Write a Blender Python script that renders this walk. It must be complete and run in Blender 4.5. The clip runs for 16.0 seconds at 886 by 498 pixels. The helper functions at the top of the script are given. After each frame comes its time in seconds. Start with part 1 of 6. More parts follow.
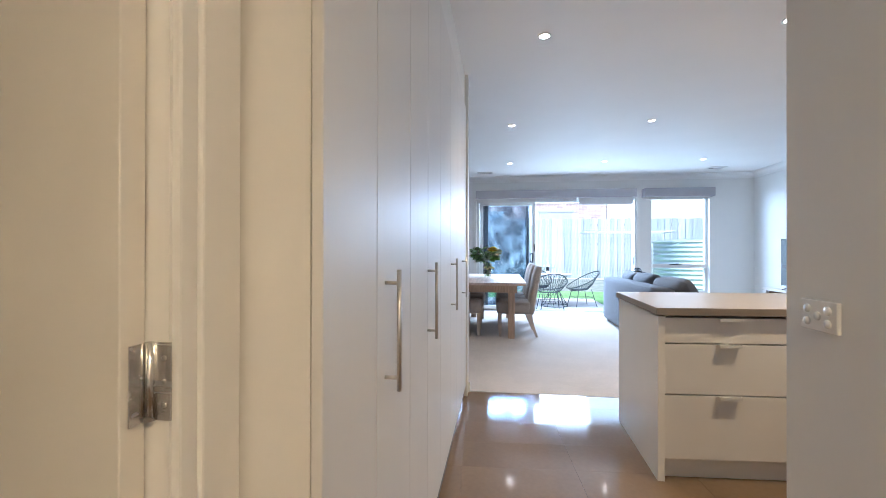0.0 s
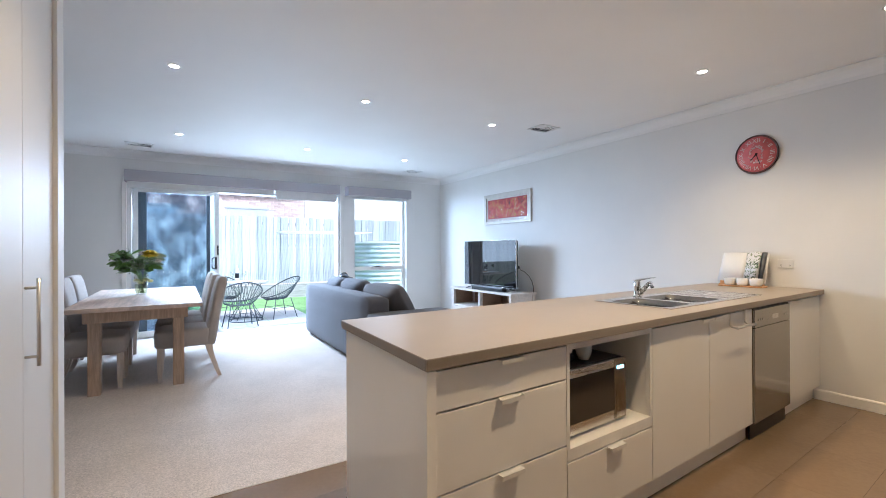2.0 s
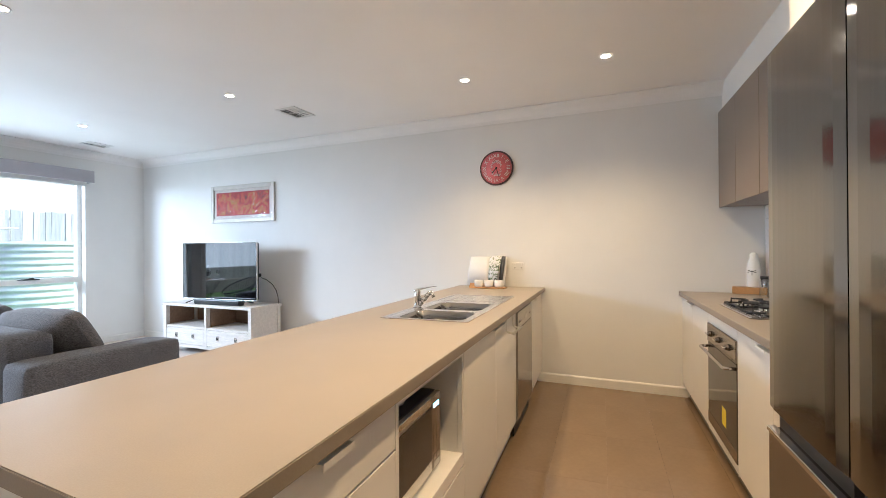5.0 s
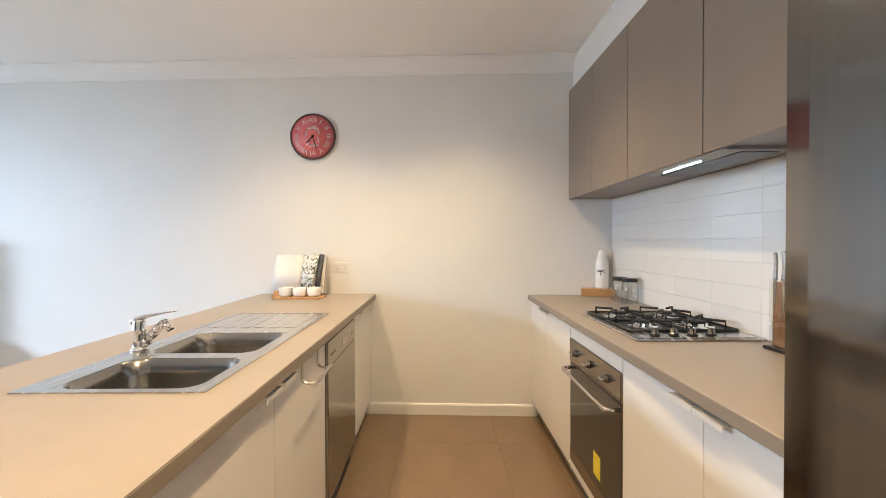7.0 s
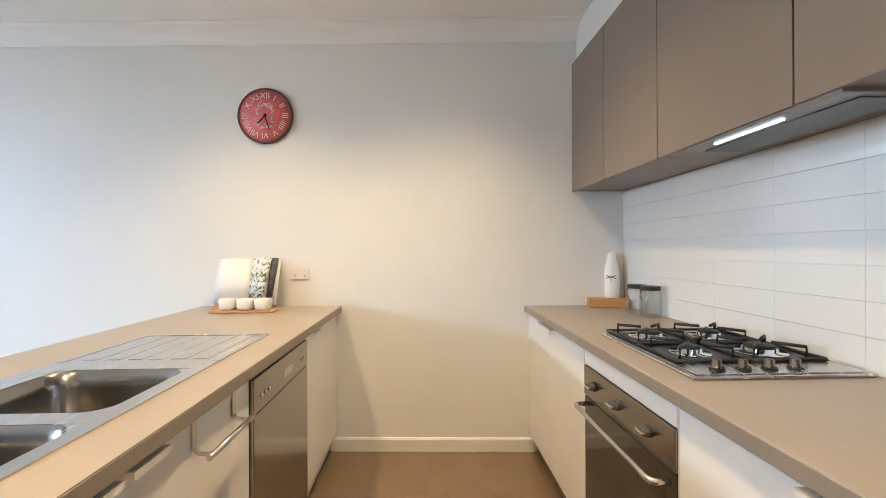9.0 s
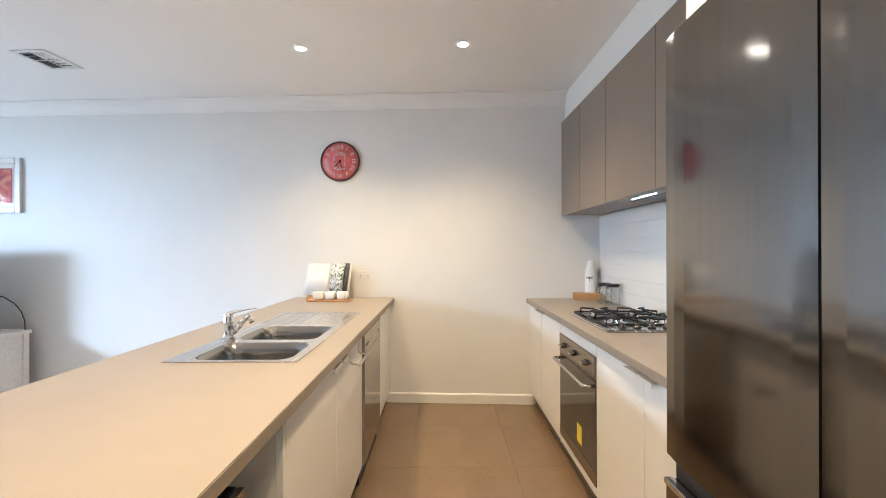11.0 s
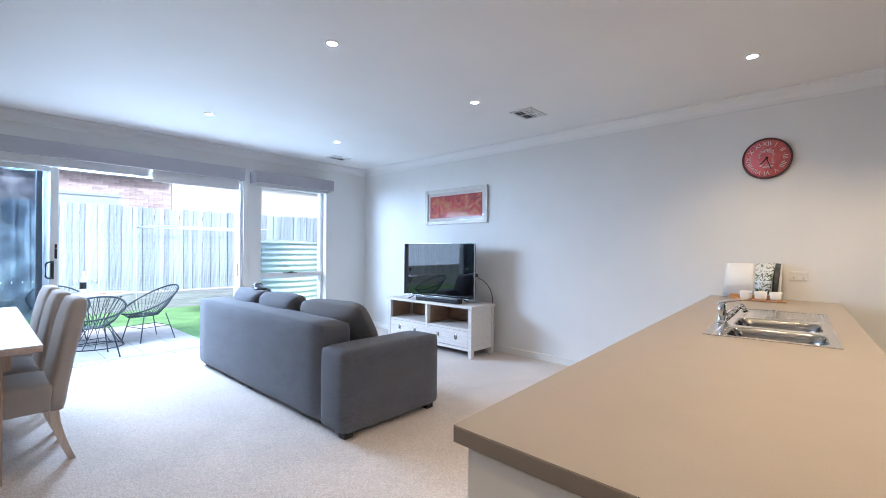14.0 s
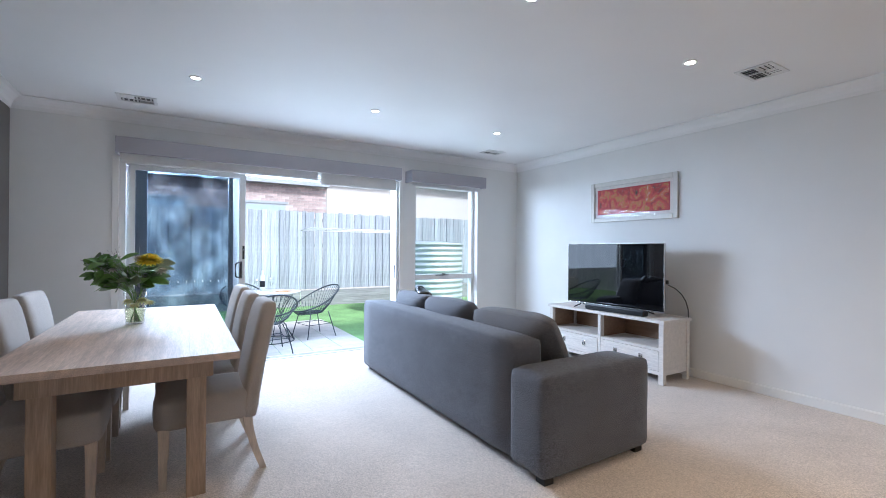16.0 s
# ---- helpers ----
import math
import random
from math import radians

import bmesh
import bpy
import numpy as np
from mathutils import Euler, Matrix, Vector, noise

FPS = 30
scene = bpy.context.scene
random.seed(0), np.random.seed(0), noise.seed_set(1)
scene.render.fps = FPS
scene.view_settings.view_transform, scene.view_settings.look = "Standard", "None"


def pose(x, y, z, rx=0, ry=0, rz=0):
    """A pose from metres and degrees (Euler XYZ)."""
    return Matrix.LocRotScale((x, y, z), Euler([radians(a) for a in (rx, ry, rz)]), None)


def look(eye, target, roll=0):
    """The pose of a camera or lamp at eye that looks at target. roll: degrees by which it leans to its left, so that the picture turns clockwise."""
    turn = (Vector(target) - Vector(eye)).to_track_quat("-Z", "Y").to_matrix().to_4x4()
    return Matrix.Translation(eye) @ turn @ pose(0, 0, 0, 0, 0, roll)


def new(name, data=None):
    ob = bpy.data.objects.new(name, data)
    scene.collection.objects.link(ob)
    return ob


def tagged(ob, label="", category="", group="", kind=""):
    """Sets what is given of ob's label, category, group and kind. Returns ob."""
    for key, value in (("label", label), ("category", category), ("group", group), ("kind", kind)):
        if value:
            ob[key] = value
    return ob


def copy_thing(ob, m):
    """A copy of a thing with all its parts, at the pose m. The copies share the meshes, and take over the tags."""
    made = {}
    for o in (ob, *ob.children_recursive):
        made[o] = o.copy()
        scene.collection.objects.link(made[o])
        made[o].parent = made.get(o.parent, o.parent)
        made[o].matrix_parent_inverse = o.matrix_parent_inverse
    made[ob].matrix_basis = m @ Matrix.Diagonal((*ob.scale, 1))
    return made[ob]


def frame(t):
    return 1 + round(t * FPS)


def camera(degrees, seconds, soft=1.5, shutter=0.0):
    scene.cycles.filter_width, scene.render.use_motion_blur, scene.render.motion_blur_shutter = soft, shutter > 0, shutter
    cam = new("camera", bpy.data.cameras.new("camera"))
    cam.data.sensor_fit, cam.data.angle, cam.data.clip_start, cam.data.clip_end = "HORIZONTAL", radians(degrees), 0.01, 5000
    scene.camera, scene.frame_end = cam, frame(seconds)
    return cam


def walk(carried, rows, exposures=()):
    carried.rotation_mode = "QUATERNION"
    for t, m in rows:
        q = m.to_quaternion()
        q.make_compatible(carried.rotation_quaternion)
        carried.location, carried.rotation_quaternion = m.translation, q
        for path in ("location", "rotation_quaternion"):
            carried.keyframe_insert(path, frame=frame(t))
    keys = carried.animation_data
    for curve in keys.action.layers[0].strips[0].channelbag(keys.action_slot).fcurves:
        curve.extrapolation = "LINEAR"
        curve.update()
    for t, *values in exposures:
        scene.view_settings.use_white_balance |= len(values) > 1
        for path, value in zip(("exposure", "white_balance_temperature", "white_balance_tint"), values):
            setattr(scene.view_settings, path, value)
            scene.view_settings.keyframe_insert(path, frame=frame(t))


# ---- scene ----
cam = camera(91.7, 16.0, 0.8)
PATH = [
    (0, (0.177, 0.285, 1.194), (-0.086, 2.268, 1.2), 0.1),
    (0.5, (0.199, 0.53, 1.222), (0.31, 2.527, 1.232), -0.0),
    (1, (0.237, 0.866, 1.247), (0.785, 2.79, 1.246), -0.3),
    (1.5, (0.286, 1.179, 1.248), (1.129, 2.993, 1.25), -0.3),
    (2, (0.337, 1.479, 1.234), (1.383, 3.184, 1.239), -0.3),
    (2.5, (0.369, 1.66, 1.242), (1.57, 3.259, 1.25), -0.3),
    (3, (0.358, 1.806, 1.252), (1.693, 3.296, 1.265), -0.2),
    (3.5, (0.321, 1.91, 1.281), (1.759, 3.299, 1.28), -0.2),
    (4, (0.339, 2.019, 1.281), (1.888, 3.284, 1.284), -0.2),
    (4.5, (0.454, 2.059, 1.281), (2.143, 3.13, 1.278), -0.4),
    (5, (0.609, 2.091, 1.269), (2.446, 2.884, 1.272), -0.4),
    (5.2, (0.686, 2.099, 1.282), (2.568, 2.776, 1.278), -0.7),
    (7.5, (1.82, 2.196, 1.273), (3.819, 2.24, 1.263), 0.0),
    (8, (1.999, 2.177, 1.245), (3.998, 2.208, 1.248), -0.2),
    (9.0, (2.12, 2.166, 1.248), (4.12, 2.192, 1.25), -0.2),
    (9.7, (1.94, 2.186, 1.27), (3.94, 2.218, 1.272), -0.15),
    (10.5, (1.486, 2.204, 1.295), (3.485, 2.253, 1.296), -0.1),
    (11, (1.098, 2.221, 1.312), (3.096, 2.323, 1.316), -0.1),
    (11.5, (0.766, 2.274, 1.332), (2.756, 2.475, 1.336), 0.0),
    (12, (0.535, 2.3, 1.332), (2.501, 2.666, 1.335), -0.1),
    (12.5, (0.444, 2.317, 1.318), (2.324, 3.002, 1.32), -0.1),
    (13, (0.367, 2.434, 1.316), (2.103, 3.426, 1.317), 0.1),
    (13.5, (0.309, 2.629, 1.304), (1.92, 3.814, 1.306), 0.3),
    (14, (0.268, 2.855, 1.294), (1.741, 4.208, 1.297), 0.4),
    (14.5, (0.257, 3.083, 1.291), (1.59, 4.574, 1.296), 0.5),
    (15, (0.258, 3.294, 1.292), (1.444, 4.904, 1.294), 0.5),
    (15.5, (0.26, 3.445, 1.282), (1.354, 5.119, 1.286), 0.4),
    (16, (0.268, 3.579, 1.293), (1.3, 5.292, 1.297), 0.4),
]
walk(cam, [(t, look(eye, target, roll)) for t, eye, target, roll in PATH],
     [(0.0, 0.95, 5200, 9), (1.0, 0.97, 5280, 9), (2.5, 0.82, 5520, 11), (3.5, 0.78, 5550, 11), (5.0, 1.08, 5950, 10), (7.5, 1.28, 5900, 8), (8.2, 1.25, 5850, 7), (10.5, 1.33, 5550, 7),
      (12.0, 1.42, 5350, 8), (12.6, 1.34, 5250, 8), (13.5, 1.05, 5250, 10), (14.5, 0.60, 5500, 12), (16.0, 0.52, 5650, 12)])

# ---- light ----
world = bpy.data.worlds.new("sky")
scene.world = world
world.use_nodes = True
_wn = world.node_tree.nodes
_sky = _wn.new("ShaderNodeTexSky")
_sky.sky_type = "NISHITA"
_sky.sun_disc = False
_sky.sun_elevation = radians(48)
_sky.sun_rotation = radians(151)
_sky.air_density = 1.0
_sky.dust_density = 3.0
world.node_tree.links.new(_sky.outputs[0], _wn["Background"].inputs[0])
_wn["Background"].inputs[1].default_value = 0.15

CEIL = 2.63
NORTH = 8.82
EAST = 4.785
WEST = -1.06


def lamp(name, kind, m, energy, colour, **more):
    data = bpy.data.lights.new(name, kind)
    data.energy = energy
    data.color = colour
    if "size" in more:
        data.shape = "RECTANGLE"
        data.size, data.size_y = more["size"]
    if "radius" in more:
        data.shadow_soft_size = more["radius"]
    if "cone" in more:
        data.spot_size, data.spot_blend = radians(more["cone"]), 1.0
    if "angle" in more:
        data.angle = radians(more["angle"])
    ob = new(name, data)
    ob.matrix_world = m
    return ob


DAY = (0.70, 0.84, 1.0)
WARM = (1.0, 0.69, 0.36)
lamp("sun", "SUN", look((0, 0, 0), (-0.5, 0.9, -1.15)), 3.5, (1.0, 0.985, 0.96), angle=8)
lamp("sky_over_slider", "AREA", look((0.95, NORTH + 0.95, 2.26), (2.2, 6.4, 0.75)), 215, DAY, size=(2.4, 0.75))
lamp("slider_daylight", "AREA", look((1.79, NORTH + 0.08, 1.52), (1.79, NORTH - 4.0, 1.35)), 16, DAY, size=(1.72, 1.10))
lamp("window_daylight", "AREA", look((3.50, NORTH + 0.015, 1.3), (3.45, 0, 1.5)), 7, DAY, size=(0.85, 1.6))

# places of the ceiling downlights: x, y, watts, beam in degrees
DOWNLIGHTS = ((0.31, 5.28, 12, 126), (1.83, 5.28, 12, 126), (3.32, 5.28, 12, 126),
              (0.34, 7.47, 9, 126), (1.84, 7.47, 9, 126), (3.32, 7.47, 12, 126),
              (0.47, 3.22, 28, 104), (1.96, 3.21, 50, 104), (3.85, 3.29, 48, 126), (3.85, 2.23, 46, 126),
              (0.74, -0.62, 78, 155), (1.96, 2.10, 74, 126))

# ---- materials ----


def mat(name, colour, rough=0.5, metal=0.0, vary=0.06, scale=8.0, bump=0.0, bscale=60.0, fine=0.0,
        stretch=(1, 1, 1), rvary=0.0, sheen=0.0, coat=0.0, perpiece=0.0):
    m = bpy.data.materials.new(name)
    m.use_nodes = True
    nt = m.node_tree
    b = nt.nodes["Principled BSDF"]
    b.inputs["Roughness"].default_value = rough
    b.inputs["Metallic"].default_value = metal
    b.inputs["Sheen Weight"].default_value = sheen
    b.inputs["Coat Weight"].default_value = coat
    b.inputs["Coat Roughness"].default_value = 0.1
    co = nt.nodes.new("ShaderNodeTexCoord")
    mp = nt.nodes.new("ShaderNodeMapping")
    mp.inputs["Scale"].default_value = stretch
    nt.links.new(co.outputs["Object"], mp.inputs["Vector"])
    n1 = nt.nodes.new("ShaderNodeTexNoise")
    n1.inputs["Scale"].default_value = scale
    n1.inputs["Detail"].default_value = 5
    nt.links.new(mp.outputs[0], n1.inputs["Vector"])
    ramp = nt.nodes.new("ShaderNodeMapRange")
    ramp.inputs["From Min"].default_value, ramp.inputs["From Max"].default_value = 0.3, 0.7
    ramp.inputs["To Min"].default_value, ramp.inputs["To Max"].default_value = 1 - vary, 1 + vary
    nt.links.new(n1.outputs["Fac"], ramp.inputs["Value"])
    last = ramp.outputs[0]
    if fine:
        n2 = nt.nodes.new("ShaderNodeTexNoise")
        n2.inputs["Scale"].default_value = bscale
        n2.inputs["Detail"].default_value = 3
        nt.links.new(mp.outputs[0], n2.inputs["Vector"])
        r2 = nt.nodes.new("ShaderNodeMapRange")
        r2.inputs["From Min"].default_value, r2.inputs["From Max"].default_value = 0.3, 0.7
        r2.inputs["To Min"].default_value, r2.inputs["To Max"].default_value = 1 - fine, 1 + fine
        nt.links.new(n2.outputs["Fac"], r2.inputs["Value"])
        mu = nt.nodes.new("ShaderNodeMath")
        mu.operation = "MULTIPLY"
        nt.links.new(last, mu.inputs[0])
        nt.links.new(r2.outputs[0], mu.inputs[1])
        last = mu.outputs[0]
    if perpiece:
        oi = nt.nodes.new("ShaderNodeObjectInfo")
        r3 = nt.nodes.new("ShaderNodeMapRange")
        r3.inputs["To Min"].default_value, r3.inputs["To Max"].default_value = 1 - perpiece, 1 + perpiece
        nt.links.new(oi.outputs["Random"], r3.inputs["Value"])
        mu = nt.nodes.new("ShaderNodeMath")
        mu.operation = "MULTIPLY"
        nt.links.new(last, mu.inputs[0])
        nt.links.new(r3.outputs[0], mu.inputs[1])
        last = mu.outputs[0]
    vm = nt.nodes.new("ShaderNodeVectorMath")
    vm.operation = "SCALE"
    vm.inputs[0].default_value = colour
    nt.links.new(last, vm.inputs["Scale"])
    nt.links.new(vm.outputs[0], b.inputs["Base Color"])
    if rvary:
        rr = nt.nodes.new("ShaderNodeMapRange")
        rr.inputs["To Min"].default_value, rr.inputs["To Max"].default_value = max(0.02, rough - rvary), rough + rvary
        nt.links.new(n1.outputs["Fac"], rr.inputs["Value"])
        nt.links.new(rr.outputs[0], b.inputs["Roughness"])
    if bump:
        n3 = nt.nodes.new("ShaderNodeTexNoise")
        n3.inputs["Scale"].default_value = bscale
        n3.inputs["Detail"].default_value = 4
        nt.links.new(mp.outputs[0], n3.inputs["Vector"])
        bp = nt.nodes.new("ShaderNodeBump")
        bp.inputs["Strength"].default_value = bump
        bp.inputs["Distance"].default_value = 0.004
        nt.links.new(n3.outputs["Fac"], bp.inputs["Height"])
        nt.links.new(bp.outputs[0], b.inputs["Normal"])
    return m


def glow(name, colour, strength):
    m = bpy.data.materials.new(name)
    m.use_nodes = True
    b = m.node_tree.nodes["Principled BSDF"]
    b.inputs["Base Color"].default_value = (*colour, 1)
    b.inputs["Emission Color"].default_value = (*colour, 1)
    b.inputs["Emission Strength"].default_value = strength
    return m


def clear_glass(name, tint=(1, 1, 1), gloss=0.03, rough=0.0, edge=0.6):
    """Thin pane: see-through, with a faint mirror on top."""
    m = bpy.data.materials.new(name)
    m.use_nodes = True
    nt = m.node_tree
    nt.nodes.remove(nt.nodes["Principled BSDF"])
    tr = nt.nodes.new("ShaderNodeBsdfTransparent")
    tr.inputs[0].default_value = (*tint, 1)
    gl = nt.nodes.new("ShaderNodeBsdfGlossy")
    gl.inputs["Roughness"].default_value = rough
    lw = nt.nodes.new("ShaderNodeLayerWeight")
    pw = nt.nodes.new("ShaderNodeMath")
    pw.operation = "POWER"
    pw.inputs[1].default_value = 4.0
    nt.links.new(lw.outputs["Facing"], pw.inputs[0])
    ad = nt.nodes.new("ShaderNodeMath")
    ad.operation = "MULTIPLY_ADD"
    ad.inputs[1].default_value = edge
    ad.inputs[2].default_value = gloss
    nt.links.new(pw.outputs[0], ad.inputs[0])
    mx = nt.nodes.new("ShaderNodeMixShader")
    nt.links.new(ad.outputs[0], mx.inputs[0])
    nt.links.new(tr.outputs[0], mx.inputs[1])
    nt.links.new(gl.outputs[0], mx.inputs[2])
    nt.links.new(mx.outputs[0], nt.nodes["Material Output"].inputs[0])
    return m


M_WALL = mat("wall_paint", (0.80, 0.79, 0.765), 0.55, vary=0.015, scale=3, bump=0.06, bscale=220)
M_CEIL = mat("ceiling_paint", (0.88, 0.87, 0.855), 0.6, vary=0.012, scale=2, bump=0.04, bscale=180)
M_TRIM = mat("gloss_trim_paint", (0.82, 0.80, 0.76), 0.3, vary=0.015, scale=5)
M_CARPET = mat("loop_carpet", (0.61, 0.54, 0.48), 0.95, vary=0.07, scale=2.2, bump=1.0, bscale=135, fine=0.25, sheen=0.15)
M_TILE = mat("polished_taupe_tile", (0.210, 0.143, 0.087), 0.08, vary=0.05, scale=3, fine=0.04, bscale=40, rvary=0.03, perpiece=0.04)
M_GROUT = mat("tile_grout", (0.225, 0.150, 0.092), 0.9, vary=0.08, scale=20)
M_WHITE = mat("white_laminate", (0.80, 0.775, 0.73), 0.28, vary=0.012, scale=4)
M_CUPB = mat("white_cupboard_laminate", (0.76, 0.745, 0.72), 0.52, vary=0.015, scale=4, stretch=(1, 1, 0.1))
M_BENCH = mat("taupe_benchtop", (0.335, 0.287, 0.232), 0.36, vary=0.03, scale=6, fine=0.05, bscale=300)
M_UPPER = mat("taupe_cupboard_door", (0.235, 0.185, 0.145), 0.38, vary=0.03, scale=8, stretch=(1, 1, 0.2))
M_STEEL = mat("brushed_steel", (0.62, 0.60, 0.58), 0.26, 1.0, vary=0.05, scale=60, stretch=(0.05, 1, 1), rvary=0.06)
M_CHROME = mat("chrome", (0.80, 0.80, 0.80), 0.07, 1.0, vary=0.01)
M_NICKEL = mat("brushed_nickel", (0.66, 0.63, 0.58), 0.28, 1.0, vary=0.03, scale=40)
M_SATIN = mat("satin_silver", (0.74, 0.72, 0.68), 0.42, 0.15, vary=0.02)
M_FRIDGE = mat("dark_stainless", (0.225, 0.217, 0.205), 0.11, 1.0, vary=0.04, scale=50, stretch=(1, 1, 0.03), rvary=0.015)
M_BLACK = mat("black_plastic", (0.012, 0.012, 0.013), 0.35, vary=0.1)
M_IRON = mat("cast_iron", (0.015, 0.015, 0.016), 0.5, vary=0.2, scale=40)
M_BGLASS = mat("black_glass", (0.005, 0.005, 0.005), 0.05, vary=0.02)
M_TVGLASS = mat("television_glass", (0.004, 0.004, 0.005), 0.03, vary=0.02)
M_TVGLASS.node_tree.nodes["Principled BSDF"].inputs["IOR"].default_value = 1.6
M_DWDOOR = mat("satin_dishwasher_steel", (0.35, 0.325, 0.295), 0.16, 1.0, vary=0.03, scale=60, stretch=(0.05, 1, 1), rvary=0.03)
M_OVENSTEEL = mat("bronze_toned_steel", (0.34, 0.30, 0.26), 0.22, 1.0, vary=0.04, scale=60, stretch=(0.05, 1, 1), rvary=0.04)
M_GREYWALL = mat("grey_feature_paint", (0.17, 0.155, 0.145), 0.6, vary=0.02, scale=3, bump=0.06, bscale=220)
M_SLATE = mat("slate_powdercoat", (0.13, 0.15, 0.165), 0.4, vary=0.05)
M_OVEN = mat("oven_dark_glass", (0.05, 0.042, 0.035), 0.07, vary=0.02)
M_CERAMIC = mat("white_ceramic", (0.84, 0.83, 0.81), 0.16, vary=0.01)
M_BAMBOO = mat("bamboo", (0.50, 0.27, 0.11), 0.45, vary=0.12, scale=10, stretch=(1, 8, 8), fine=0.1, bscale=40)
M_SPLASH = mat("white_wall_tile", (0.74, 0.735, 0.72), 0.12, vary=0.012, scale=3, perpiece=0.015)
M_SOFA = mat("grey_woven_fabric", (0.112, 0.115, 0.131), 0.9, vary=0.08, scale=4, bump=0.9, bscale=115, fine=0.62, sheen=0.12, stretch=(1, 1, 2.2))
M_CUSH = mat("dark_grey_fabric", (0.128, 0.122, 0.124), 0.9, vary=0.08, scale=4, bump=0.9, bscale=105, fine=0.68, sheen=0.12, stretch=(1, 1, 2.2))
M_LINEN = mat("beige_linen", (0.42, 0.37, 0.325), 0.9, vary=0.06, scale=5, bump=0.6, bscale=240, fine=0.2, sheen=0.2)
M_CHLEG = mat("limed_wood_leg", (0.58, 0.48, 0.39), 0.5, vary=0.10, scale=10, stretch=(6, 6, 0.6), fine=0.08, bscale=60)
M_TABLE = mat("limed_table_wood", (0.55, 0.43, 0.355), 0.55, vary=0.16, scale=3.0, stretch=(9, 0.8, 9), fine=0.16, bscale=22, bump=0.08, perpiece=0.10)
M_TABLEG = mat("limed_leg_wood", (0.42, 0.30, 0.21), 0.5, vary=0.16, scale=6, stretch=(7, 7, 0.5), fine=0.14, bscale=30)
M_STAND = mat("whitewashed_wood", (0.70, 0.655, 0.61), 0.5, vary=0.08, scale=5, stretch=(6, 0.6, 6), fine=0.10, bscale=40)
M_STANDIN = mat("bare_brown_wood", (0.30, 0.19, 0.12), 0.6, vary=0.14, scale=6, stretch=(6, 0.6, 6))
M_ALU = mat("white_powdercoat", (0.78, 0.78, 0.76), 0.35, vary=0.02)
M_PELMET = mat("grey_pelmet_fabric", (0.40, 0.385, 0.41), 0.8, vary=0.03, scale=8, bump=0.3, bscale=300)
M_BLIND = mat("roller_blind_fabric", (0.80, 0.79, 0.77), 0.8, vary=0.03, scale=10)
M_GLASS = clear_glass("clear_pane", (0.96, 0.98, 0.98))
M_PICGLASS = clear_glass("picture_glass", (0.97, 0.97, 0.97), 0.005, 0.0, 0.02)
M_GLASSWARE = clear_glass("glassware", (0.975, 0.98, 0.97), 0.07)
M_LED = glow("downlight_lens", (1.0, 0.86, 0.68), 30)
M_GREEN = mat("leaf_green", (0.12, 0.24, 0.05), 0.35, vary=0.35, scale=30)
M_PALELEAF = mat("sage_leaf", (0.20, 0.25, 0.15), 0.55, vary=0.25, scale=30)
M_YELLOW = mat("yellow_petal", (0.88, 0.70, 0.05), 0.6, vary=0.15, scale=60)
M_WHITEP = mat("cream_petal", (0.78, 0.72, 0.62), 0.6, vary=0.1, scale=60)
M_WATER = clear_glass("vase_water", (0.80, 0.86, 0.70), 0.02)

# ---- building helpers ----


